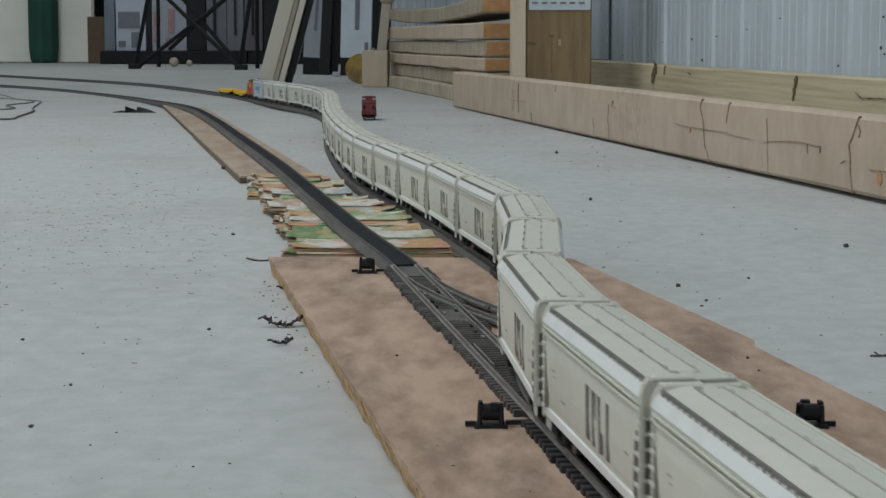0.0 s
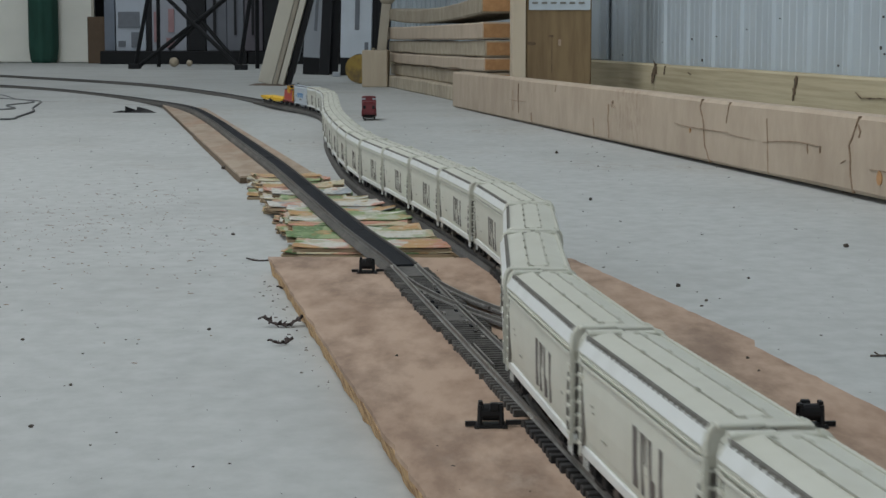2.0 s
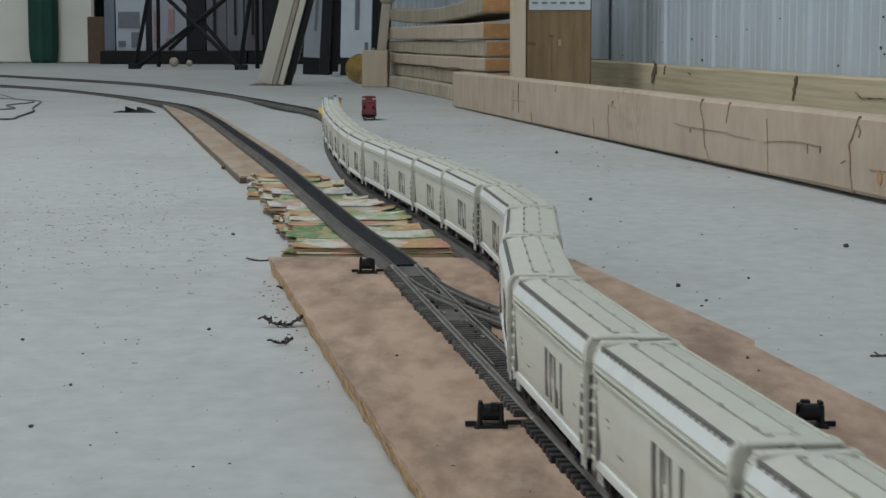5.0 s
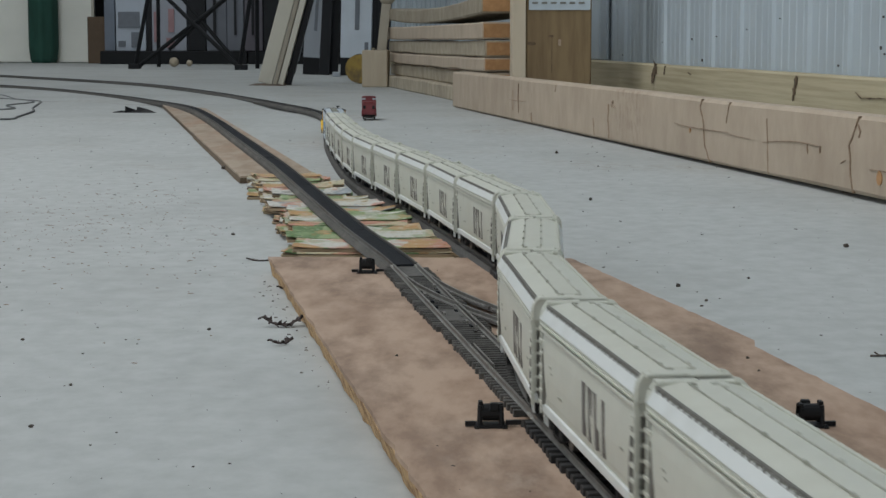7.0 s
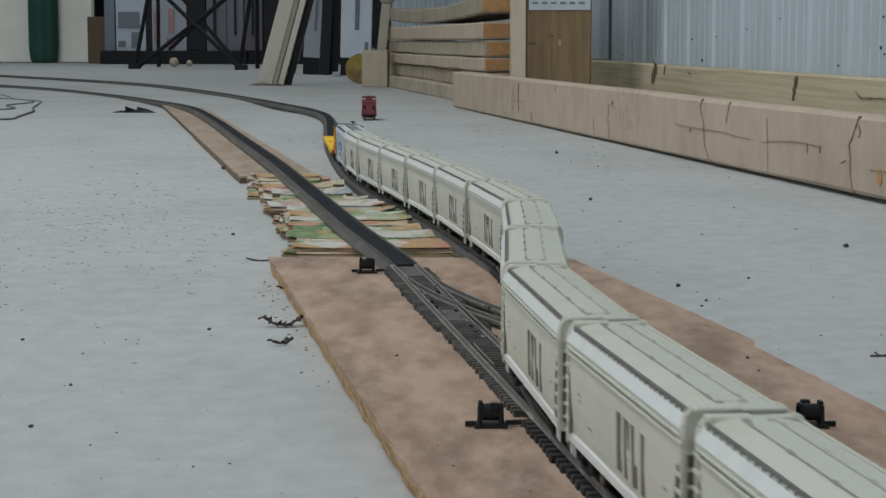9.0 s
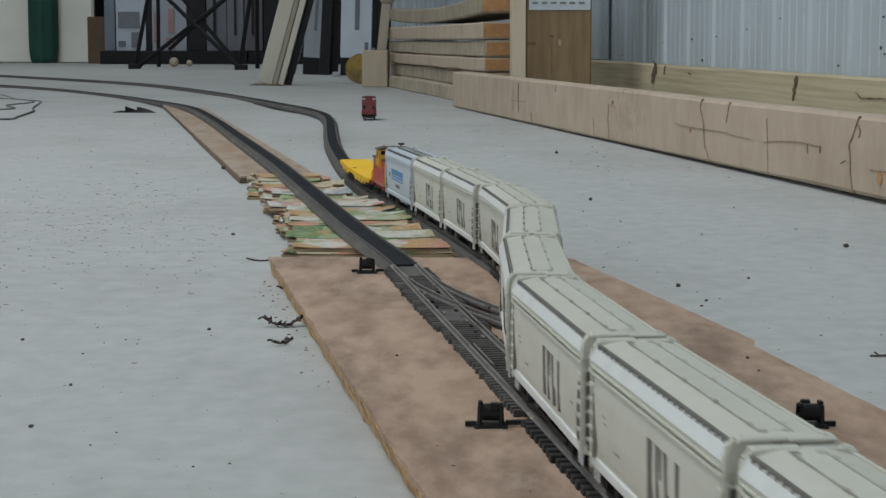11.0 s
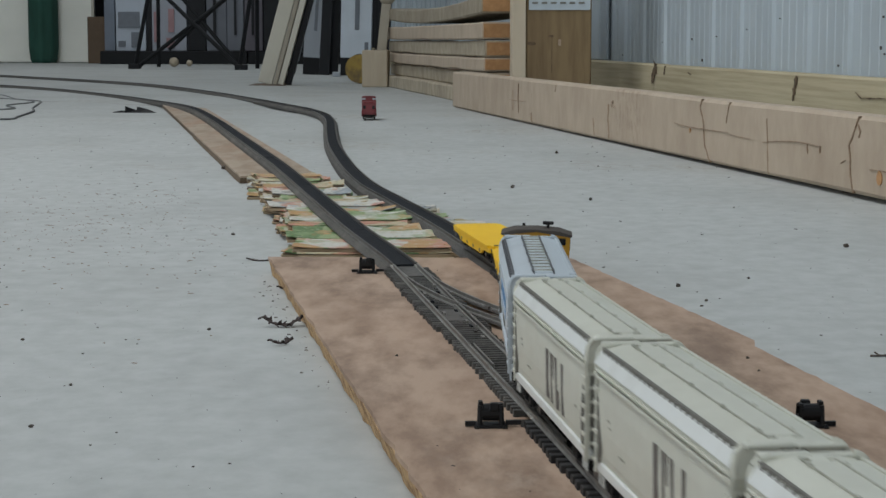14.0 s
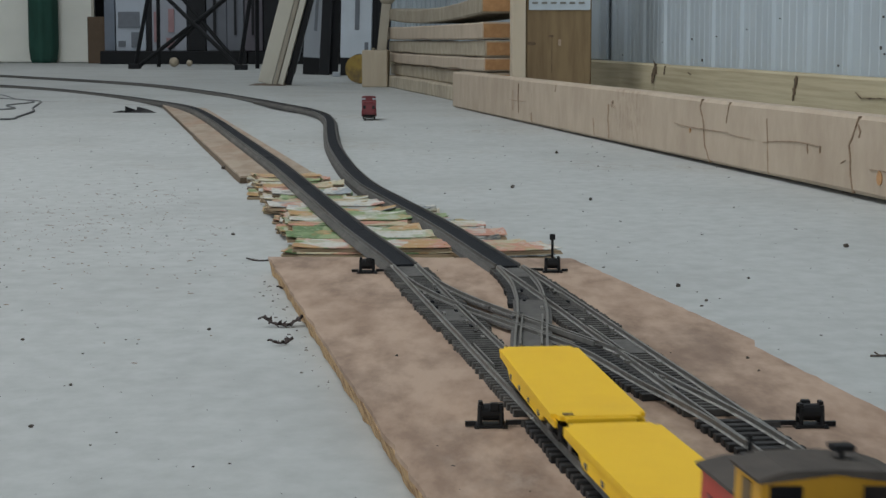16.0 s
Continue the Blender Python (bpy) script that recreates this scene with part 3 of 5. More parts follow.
def truck_frame():
    bm = bmesh.new()
    for sy in (-1, 1):
        y0, y1 = sorted((sy * 0.0108, sy * 0.0132))
        box(bm, -0.014, 0.014, y0, y1, 0.0072, 0.0092)
        box(bm, -0.007, 0.007, y0, y1, 0.0022, 0.0038)
        for sx in (-1, 1):
            x0, x1 = sorted((sx * 0.0125, sx * 0.0085))
            box(bm, x0, x1, y0 - 0.0003, y1 + 0.0003, 0.0036, 0.0076, 0.0006)
            x0, x1 = sorted((sx * 0.0075, sx * 0.005))
            box(bm, x0, x1, y0, y1, 0.0035, 0.0076)
    box(bm, -0.003, 0.003, -0.0108, 0.0108, 0.006, 0.0088)
    return bm, "truck_black"


def coupler(parent, x, sx):
    bm = bmesh.new()
    x0, x1 = sorted((x, x + sx * 0.009))
    box(bm, x0, x1, -0.0012, 0.0012, 0.0072, 0.0098)
    x0, x1 = sorted((x + sx * 0.007, x + sx * 0.0105))
    box(bm, x0, x1, -0.0024, 0.0024, 0.0064, 0.0104, 0.0006)
    part("coupler", bm, "truck_black", parent)


def hopper(name, label, half, paint, light, dark, wide_walk, marks):
    """Covered hopper: x runs ahead, z = 0 at the rail top."""
    car = thing(name, label, "model hopper car", "covered hoppers of the train")
    # body: bulging sides, ends that slope in below the roof
    ring = [(-0.0150, 0.0115), (-0.0160, 0.016), (-0.0166, 0.024), (-0.0166, 0.034), (-0.0160, 0.0425), (0.0160, 0.0425), (0.0166, 0.034), (0.0166, 0.024), (0.0160, 0.016), (0.0150, 0.0115)]

    def reach(z):
        return half - (0.001 if z > 0.04 else 0.004 if z > 0.03 else 0.0085 if z > 0.02 else 0.0095)

    bm = bmesh.new()
    ends = []
    for sx in (-1, 1):
        ends.append([bm.verts.new((sx * reach(z), y, z)) for y, z in ring])
    for i in range(len(ring)):
        j = (i + 1) % len(ring)
        bm.faces.new((ends[0][i], ends[0][j], ends[1][j], ends[1][i]))
    for r in ends:
        bm.faces.new(r)
    part("body", bm, paint, car)
    # roof with slanted fascia, whitened on the grey cars for the light it catches
    bm = bmesh.new()
    rf = [(-0.0166, 0.0425), (-0.0170, 0.0447), (-0.0144, 0.0498), (-0.006, 0.0514), (0.006, 0.0514), (0.0144, 0.0498), (0.0170, 0.0447), (0.0166, 0.0425)]
    ends = [[bm.verts.new((sx * (half - 0.0005), y, z)) for y, z in rf] for sx in (-1, 1)]
    for i in range(len(rf)):
        j = (i + 1) % len(rf)
        bm.faces.new((ends[0][i], ends[0][j], ends[1][j], ends[1][i]))
    for r in ends:
        bm.faces.new(r)
    part("roof", bm, paint, car)
    for sy in (-1, 1):
        bm = bmesh.new()
        fs = [(0.0168, 0.0450), (0.0174, 0.0454), (0.0150, 0.0496), (0.0143, 0.0494)]
        ends = [[bm.verts.new((sx * (half - 0.0015), sy * y, z)) for y, z in fs] for sx in (-1, 1)]
        for i in range(4):
            j = (i + 1) % 4
            bm.faces.new((ends[0][i], ends[0][j], ends[1][j], ends[1][i]))
        for r in ends:
            bm.faces.new(r)
        part("fascia", bm, light, car, "pale slanted roof edge")
        # rib below the eave and side sill
        boxes("eave_rib", paint, car, (-half + 0.003, half - 0.003, min(sy * 0.0158, sy * 0.0172), max(sy * 0.0158, sy * 0.0172), 0.0405, 0.0418), bevel=0.0003)
        boxes("eave_rib", paint, car, (-half + 0.003, half - 0.003, min(sy * 0.0160, sy * 0.0175), max(sy * 0.0160, sy * 0.0175), 0.0431, 0.0438), bevel=0.0002)
        for sx in (-1, 1):
            for dx in (0.004, 0.009):
                x = sx * (half - dx)
                boxes("stirrup_step", light, car, (x - 0.0005, x + 0.0005, min(sy * 0.0150, sy * 0.0158), max(sy * 0.0150, sy * 0.0158), 0.0048, 0.0094))
        bm = bmesh.new()
        y0, y1 = sorted((sy * 0.0138, sy * 0.0164))
        box(bm, -half + 0.001, half - 0.001, y0, y1, 0.0092, 0.0128, 0.0005)
        part("side_sill", bm, light, car)
        # running board with its brackets; dark on the -y side, body paint opposite
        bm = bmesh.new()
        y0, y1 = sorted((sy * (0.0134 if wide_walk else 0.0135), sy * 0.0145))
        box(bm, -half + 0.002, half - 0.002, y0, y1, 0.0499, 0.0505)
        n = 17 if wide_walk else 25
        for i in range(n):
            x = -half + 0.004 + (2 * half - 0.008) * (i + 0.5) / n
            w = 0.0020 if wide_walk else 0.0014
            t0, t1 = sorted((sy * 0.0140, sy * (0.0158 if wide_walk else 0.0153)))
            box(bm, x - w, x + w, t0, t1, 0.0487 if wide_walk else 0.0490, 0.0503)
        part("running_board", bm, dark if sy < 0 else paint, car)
        # hatch rim
        bm = bmesh.new()
        y0, y1 = sorted((sy * 0.0044, sy * 0.0050))
        if wide_walk:
            box(bm, -half + 0.005, half - 0.005, y0, y1, 0.0512, 0.0525)
        else:
            box(bm, -half + 0.007, half - 0.007, y0 + 0.0001, y1 - 0.0001, 0.0512, 0.0519)
            for x in (-half + 0.007, half - 0.007):
                t0, t1 = sorted((sy * 0.0024, sy * 0.0050))
                box(bm, x - 0.0005, x + 0.0005, t0, t1, 0.0512, 0.0520)
        for i in range(5):
            x = -half + 0.014 + (2 * half - 0.028) * i / 4
            t0, t1 = sorted((sy * 0.0042, sy * 0.0054))
            box(bm, x - 0.0012, x + 0.0012, t0, t1, 0.0512, 0.0524, 0.0003)
        part("hatch_rim", bm, dark if wide_walk else "hopper_line" if sy < 0 else "hopper_seam", car)
    bm = bmesh.new()
    box(bm, -half + 0.0085, half - 0.0085, -0.0042, 0.0042, 0.0510, 0.0517 if not wide_walk else 0.0521, 0.0003)
    part("hatch_cover", bm, paint, car)
    if wide_walk:
        for i in range(13):
            x = -half + 0.012 + (2 * half - 0.024) * i / 12
            boxes("walkway_bar", "hopper_line", car, (x - 0.0007, x + 0.0007, -0.0044, 0.0044, 0.0521, 0.0526))
    for sx in (-1, 1):
        # end walk across the roof: two uneven boards on brackets
        x0, x1 = sorted((sx * (half - 0.002), sx * (half + 0.0024)))
        walk_paint = paint
        boxes("end_walk", walk_paint, car, (x0, x1, -0.0140, 0.0002, 0.0504, 0.0519), bevel=0.0006)
        boxes("end_walk", walk_paint, car, (x0 + 0.0004, x1 - 0.0003, 0.0006, 0.0145, 0.0502, 0.0514), bevel=0.0005)
        boxes("walk_bracket", "hopper_dark", car, (x0 + 0.0008, x1 - 0.0004, -0.0030, 0.0035, 0.0496, 0.0504))
        for sy in (-1, 1):
            xe = sx * (half - 0.0012)
            # side grab irons at the corner
            bm = bmesh.new()
            box(bm, xe - 0.0005, xe + 0.0005, sy * 0.0160 - 0.0005, sy * 0.0160 + 0.0005, 0.0085, 0.0440)
            for i in range(7):
                z = 0.0125 + i * 0.0048
                a, b = sorted((xe + sx * 0.0010, xe - sx * 0.0046))
                box(bm, a, b, sy * 0.0168 - 0.0005, sy * 0.0168 + 0.0005, z, z + 0.0011)
            part("side_ladder", bm, paint, car)
            # ladder on the end face, its stile rolled over the roof edge
            bm = bmesh.new()
            for yy in (0.0166, 0.0122):
                box(bm, xe - 0.0004, xe + 0.0006, sy * yy - 0.0004, sy * yy + 0.0004, 0.0085, 0.0440)
            for i in range(8):
                z = 0.0095 + i * 0.0048
                c0, c1 = sorted((sy * 0.0122, sy * 0.0166))
                box(bm, xe - 0.0003, xe + 0.0008, c0, c1, z, z + 0.0009)
            roll = [(0.0160, 0.0432), (0.0161, 0.0462), (0.0154, 0.0490), (0.0138, 0.0508), (0.0115, 0.0514)]
            for (ya, za), (yb, zb) in zip(roll, roll[1:]):
                cyl(bm, (xe, sy * ya, za), (xe, sy * yb, zb), 0.0012, seg=8)
            part("end_ladder", bm, paint, car)
            # corner sheet; a raised dark arc paints the shaded opening before the end slope
            a, b = sorted((xe - sx * 0.0006, xe - sx * 0.0085))
            c0, c1 = sorted((sy * 0.0146, sy * 0.0157))
            boxes("corner_sheet", paint, car, (a, b, c0, c1, 0.0125, 0.0425))
            bm = bmesh.new()
            arc = [(0.0050, 0.0125), (0.0064, 0.0165), (0.0069, 0.0215), (0.0060, 0.0275), (0.0040, 0.0345), (0.0034, 0.0345), (0.0042, 0.0270), (0.0043, 0.0215), (0.0040, 0.0165), (0.0034, 0.0125)]
            f0 = [bm.verts.new((xe - sx * d, sy * 0.0170, z)) for d, z in arc]
            f1 = [bm.verts.new((xe - sx * d, sy * 0.0150, z)) for d, z in arc]
            bm.faces.new(f0)
            bm.faces.new(f1)
            for i in range(len(arc)):
                j = (i + 1) % len(arc)
                bm.faces.new((f0[i], f0[j], f1[j], f1[i]))
            part("end_opening", bm, "hopper_dark", car)
            # dark plate paints the shade of the void behind the end ladder
            a, b = sorted((xe - sx * 0.0014, xe - sx * 0.0024))
            c0, c1 = sorted((sy * 0.0100, sy * 0.0164))
            boxes("end_plate", "hopper_dark", car, (a, b, c0, c1, 0.0090, 0.0430))
        bm = bmesh.new()
        x0, x1 = sorted((sx * (half - 0.0105), sx * (half - 0.0006)))
        box(bm, x0, x1, -0.0142, 0.0142, 0.0088, 0.0108)
        for sy in (-1, 1):
            box(bm, x0, x1, sy * 0.006 - 0.0008, sy * 0.006 + 0.0008, 0.0108, 0.022)
        part("end_sill", bm, "hopper_dark", car)
        coupler(car, sx * (half - 0.002), sx)
        truck(car, sx * (half - 0.022))
    # discharge bays; on the grey cars their shade is put into the dark colour
    for x in (-0.026, 0.0, 0.026):
        bm = bmesh.new()
        tops = [bm.verts.new((x + a * 0.0118, b * 0.0138, 0.0118)) for a, b in ((-1, -1), (1, -1), (1, 1), (-1, 1))]
        lows = [bm.verts.new((x + a * 0.005, b * 0.0085, 0.0032)) for a, b in ((-1, -1), (1, -1), (1, 1), (-1, 1))]
        for i in range(4):
            j = (i + 1) % 4
            bm.faces.new((tops[i], tops[j], lows[j], lows[i]))
        bm.faces.new(lows)
        bm.faces.new(tops)
        part("discharge_bay", bm, "hopper_dark" if not wide_walk else paint, car)
    for sy in (-1, 1):
        if marks:
            # four large faded marks, kept as plain bars
            for x, w, lean, lo, hi in ((0.0022, 0.0052, 0.0, 0.0165, 0.0350), (0.0108, 0.0026, 0.0004, 0.0160, 0.0348), (0.0146, 0.0022, 0.0002, 0.0225, 0.0346), (0.0210, 0.0030, 0.0010, 0.0156, 0.0346),
                                       (0.0245, 0.0024, -0.0004, 0.0160, 0.0230), (0.0330, 0.0034, 0.0, 0.0156, 0.0344)):
                bm = bmesh.new()
                y1 = sy * 0.01690
                v = [bm.verts.new(p) for p in ((x - w / 2 + lean, y1 - sy * 0.0004, lo), (x + w / 2 + lean, y1 - sy * 0.0004, lo), (x + w / 2 - lean, y1, hi), (x - w / 2 - lean, y1, hi))]
                v2 = [bm.verts.new((p.co.x, sy * 0.0150, p.co.z)) for p in v]
                bm.faces.new(v)
                bm.faces.new(v2)
                for k in range(4):
                    j = (k + 1) % 4
                    bm.faces.new((v[k], v[j], v2[j], v2[k]))
                part("marking", bm, "mark", car)
            for x, w, z, h in ((-0.058, 0.004, 0.029, 0.0008), (-0.056, 0.003, 0.0270, 0.0006), (-0.040, 0.006, 0.0205, 0.0007), (0.060, 0.004, 0.024, 0.0008)):
                boxes("small_marking", "hopper_line", car, (x - w / 2, x + w / 2, min(sy * 0.0160, sy * 0.01682), max(sy * 0.0160, sy * 0.01682), z, z + h))
        else:
            boxes("blue_panel", "blue_paint", car, (-0.040, 0.030, sy * 0.0163 - 0.0005, sy * 0.0163 + 0.0005, 0.0245, 0.0345), label="blue painted panel")
            for z in (0.0262, 0.0288):
                boxes("panel_stripe", "blue_grey", car, (-0.037, 0.030, sy * 0.0168 - 0.0003, sy * 0.0168 + 0.0003, z, z + 0.0005))
            boxes("small_marking", "hopper_dark", car, (-0.014, 0.010, sy * 0.0163 - 0.0004, sy * 0.0163 + 0.0004, 0.0185, 0.0215))
            boxes("small_marking", "mark", car, (-0.056, -0.050, sy * 0.0163 - 0.0004, sy * 0.0163 + 0.0004, 0.0260, 0.0300))
    # the whole body is slim beside its bogies
    for piece in car.children:
        if not piece.name.startswith("truck"):
            piece.data.transform(Matrix.Diagonal((1, 0.925, 1, 1)))
    return car


def flatcar():
    car = thing("flatcar", "bright yellow plastic flatcar with an empty deck", "model flatcar", "flatcars at the tail of the train")
    bm = bmesh.new()
    rim = [(-0.078, -0.0150), (-0.0735, -0.0156), (-0.0730, -0.0178), (0.0730, -0.0178), (0.0735, -0.0156), (0.078, -0.0150), (0.078, 0.0150), (0.0735, 0.0156), (0.0730, 0.0178), (-0.0730, 0.0178), (-0.0735, 0.0156), (-0.078, 0.0150)]
    lo = [bm.verts.new((x, y, 0.0132)) for x, y in rim]
    hi = [bm.verts.new((x, y, 0.0150 + 0.0002 * math.sin(40 * x))) for x, y in rim]
    bm.faces.new(lo)
    bm.faces.new(hi)
    for i in range(len(rim)):
        j = (i + 1) % len(rim)
        bm.faces.new((lo[i], lo[j], hi[j], hi[i]))
    part("deck", bm, "yellow", car)
    boxes("brake_wheel", "cab_brown", car, (0.0740, 0.0768, -0.0135, -0.0095, 0.0150, 0.0156), bevel=0.0003, label="brown brake fitting on the deck end")
    boxes("deck_end", "yellow", car, (-0.0805, -0.0782, -0.013, 0.013, 0.0128, 0.0147), bevel=0.0003)
    boxes("deck_end", "yellow", car, (0.0782, 0.0805, -0.013, 0.013, 0.0128, 0.0147), bevel=0.0003)
    for sy in (-1, 1):
        bm = bmesh.new()
        a, b = sorted((sy * 0.0158, sy * 0.0170))
        v = [(-0.077, 0.0132), (-0.077, 0.0106), (-0.052, 0.0100), (-0.044, 0.0066), (0.044, 0.0066), (0.052, 0.0100), (0.077, 0.0106), (0.077, 0.0132)]
        f0 = [bm.verts.new((x, a, z)) for x, z in v]
        f1 = [bm.verts.new((x, b, z)) for x, z in v]
        bm.faces.new(f0)
        bm.faces.new(f1)
        for i in range(len(v)):
            j = (i + 1) % len(v)
            bm.faces.new((f0[i], f0[j], f1[j], f1[i]))
        part("side_sill", bm, "yellow", car)
        for i in range(6):
            x = -0.065 + 0.026 * i
            c = sy * 0.0170
            boxes("stake_pocket", "mark", car, (x - 0.0014, x + 0.0014, c - 0.0005, c + 0.0003, 0.0074, 0.0096), bevel=0.0002)
    boxes("centre_sill", "mark", car, (-0.072, 0.072, -0.006, 0.006, 0.0085, 0.0132))
    for sx in (-1, 1):
        coupler(car, sx * 0.0745, sx)
        truck(car, sx * 0.056)
    return car


def extruded(bm, prof, x0, x1):
    """A profile of (y, z) carried from x0 to x1."""
    e0 = [bm.verts.new((x0, y, z)) for y, z in prof]
    e1 = [bm.verts.new((x1, y, z)) for y, z in prof]
    bm.faces.new(e0)
    bm.faces.new(e1)
    for i in range(len(prof)):
        j = (i + 1) % len(prof)
        bm.faces.new((e0[i], e0[j], e1[j], e1[i]))


def caboose(name, label, group, side, top, roof, frame_paint, wide=0.0180, glass="pane"):
    """Wide-vision caboose: low body, broad cupola in the middle, end platforms."""
    car = thing(name, label, "model caboose", group)
    rear, front, hw, base, eave = -0.0470, 0.0370, 0.0146, 0.0125, 0.0370
    cup0, cup1, ctop = -0.0060, 0.0145, 0.0492
    boxes("body", side, car, (rear, front, -hw, hw, base, eave), bevel=0.0006)
    for sy in (-1, 1):
        y0, y1 = sorted((sy * (hw - 0.0008), sy * (hw + 0.0003)))
        boxes("side_sill", "pink_foam" if wide > 0.017 else side, car, (rear + 0.001, front - 0.001, y0, y1, base - 0.0006, base + 0.0006), label="pale lower edge of the side")
    for a, b in ((rear - 0.0015, cup0 - 0.0004), (cup1 + 0.0004, front + 0.0015)):
        bm = bmesh.new()
        extruded(bm, [(-hw - 0.0012, eave - 0.0002), (hw + 0.0012, eave - 0.0002), (hw + 0.0012, eave + 0.0008), (0.008, eave + 0.0028), (-0.008, eave + 0.0028), (-hw - 0.0012, eave + 0.0008)], a, b)
        part("roof", bm, roof, car)
    bm = bmesh.new()
    extruded(bm, [(-hw, 0.0285), (-wide, 0.0318), (-wide, ctop - 0.0020), (-0.010, ctop), (0.010, ctop), (wide, ctop - 0.0020), (wide, 0.0318), (hw, 0.0285)], cup0, cup1)
    part("cupola", bm, top, car)
    bm = bmesh.new()
    extruded(bm, [(-wide - 0.0008, ctop - 0.0024), (-wide - 0.0012, ctop - 0.0014), (-0.012, ctop + 0.0008), (0.0, ctop + 0.0013), (0.012, ctop + 0.0008), (wide + 0.0012, ctop - 0.0014),
                  (wide + 0.0008, ctop - 0.0024), (0.0, ctop)], cup0 - 0.0016, cup1 + 0.0016)
    part("cupola_roof", bm, roof, car)
    for sx in (-1, 1):
        x = cup1 if sx > 0 else cup0
        for sy in (-1, 1):
            y0, y1 = sorted((sy * 0.0075, sy * 0.0158))
            boxes("cupola_window", glass, car, (x - 0.0003, x + 0.0003, y0, y1, ctop - 0.0068, ctop - 0.0030), bevel=0.0002)
            # yellow end wall framing the red side
            xa, xb = (rear - 0.0004, rear + 0.0022) if sx < 0 else (front - 0.0022, front + 0.0004)
            y0, y1 = sorted((sy * (hw - 0.002), sy * (hw + 0.0003)))
            if sx > 0:
                boxes("corner_post", frame_paint, car, (xa, xb, y0, y1, base, eave - 0.0003))
            xw = 0.0272 if sx > 0 else -0.0372
            y0, y1 = sorted((sy * (hw - 0.0004), sy * (hw + 0.00035)))
            boxes("body_window", "window_red" if wide > 0.017 else "pane", car, (xw - 0.0022, xw + 0.0022, y0, y1, 0.0252, 0.0312), bevel=0.0001, label="dark red sliding side window")
            x0, x1 = (rear - 0.0004, rear + 0.0002) if sx < 0 else (front - 0.0002, front + 0.0004)
            y0, y1 = sorted((sy * 0.007, sy * 0.012))
            boxes("end_window", "pane", car, (x0, x1, y0, y1, 0.0245, 0.0315))
            # platform posts and rails
            px = rear - 0.0030 if sx < 0 else front + 0.0030
            bm = bmesh.new()
            rail = [(0.0150, base), (0.0152, 0.0205), (0.0140, 0.0235), (0.0100, 0.0235)]
            for (ya, za), (yb, zb) in zip(rail, rail[1:]):
                cyl(bm, (px, sy * ya, za), (px, sy * yb, zb), 0.0006, seg=6)
            cyl(bm, (px, sy * 0.0100, base), (px, sy * 0.0100, 0.0235), 0.0005, seg=6)
            part("handrail", bm, frame_paint, car)
            xa, xb = sorted((px, px - sx * 0.0045))
            y0, y1 = sorted((sy * 0.0158, sy * 0.0125))
            boxes("step", side, car, (xa, xb, y0, y1, 0.0088, 0.0112))
        px0, px1 = (rear - 0.0040, rear - 0.0006) if sx < 0 else (front + 0.0006, front + 0.0040)
        boxes("platform", "truck_black", car, (px0, px1, -0.0155, 0.0155, base - 0.0014, base))
        coupler(car, (front if sx > 0 else rear) + sx * 0.0010, sx)
        truck(car, sx * 0.024)
    for sy in (-1, 1):
        # one tall window in each cupola side, a pale emblem and small marks on the body
        y0, y1 = sorted((sy * (wide - 0.0002), sy * (wide + 0.0004)))
        boxes("side_window", "cab_brown", car, (0.0010, 0.0075, y0, y1, ctop - 0.0105, ctop - 0.0038), bevel=0.0002, label="brown side window")
        y0, y1 = sorted((sy * (hw - 0.0004), sy * (hw + 0.0003)))
        if wide > 0.017:
            for x, z, w, h in ((0.0145, 0.0262, 0.0030, 0.0008), (0.0160, 0.0245, 0.0009, 0.0032), (0.0172, 0.0240, 0.0030, 0.0008), (-0.0345, 0.0185, 0.0016, 0.0012), (0.0245, 0.0162, 0.0022, 0.0014), (0.0225, 0.0145, 0.0014, 0.0010)):
                boxes("small_marking", "pink_foam", car, (x - w / 2, x + w / 2, y0, y1, z, z + h))
        for i in range(4):
            x = -0.030 + 0.0185 * i
            yb = sy * (hw - 0.0022)
            boxes("underframe_box", side, car, (x - 0.0022, x + 0.0022, yb - 0.0012, yb + 0.0012, 0.0078, base + 0.0002), bevel=0.0003)
    boxes("underframe", "truck_black", car, (-0.040, 0.034, -0.012, 0.012, 0.0075, base + 0.0005))
    if wide > 0.017:
        bm = bmesh.new()
        cyl(bm, (-0.0265, -0.0035, eave + 0.0020), (-0.0265, -0.0035, eave + 0.0068), 0.0018, seg=12)
        cyl(bm, (-0.0265, -0.0035, eave + 0.0066), (-0.0265, -0.0035, eave + 0.0082), 0.0030, seg=12)
        cyl(bm, (-0.0282, -0.0075, eave + 0.0016), (-0.0282, -0.0075, eave + 0.0125), 0.0008, seg=8)
        part("smokestack", bm, "truck_black", car, "black stove pipe with a cap")
        bm = bmesh.new()
        cyl(bm, (0.002, 0.006, ctop), (0.002, 0.006, ctop + 0.0032), 0.0008, seg=8)
        box(bm, -0.0005, 0.0045, 0.0030, 0.0090, ctop + 0.0030, ctop + 0.0046, 0.0005)
        part("horn", bm, "truck_black", car)
    if wide > 0.017:
        # the light shell leans a little outward on its bogies
        for piece in car.children:
            if not piece.name.startswith(("truck", "coupler")):
                piece.data.transform(Matrix.Translation((0, 0.0006, 0)) @ Matrix.Rotation(radians(-2.0), 4, "X"))
    return car


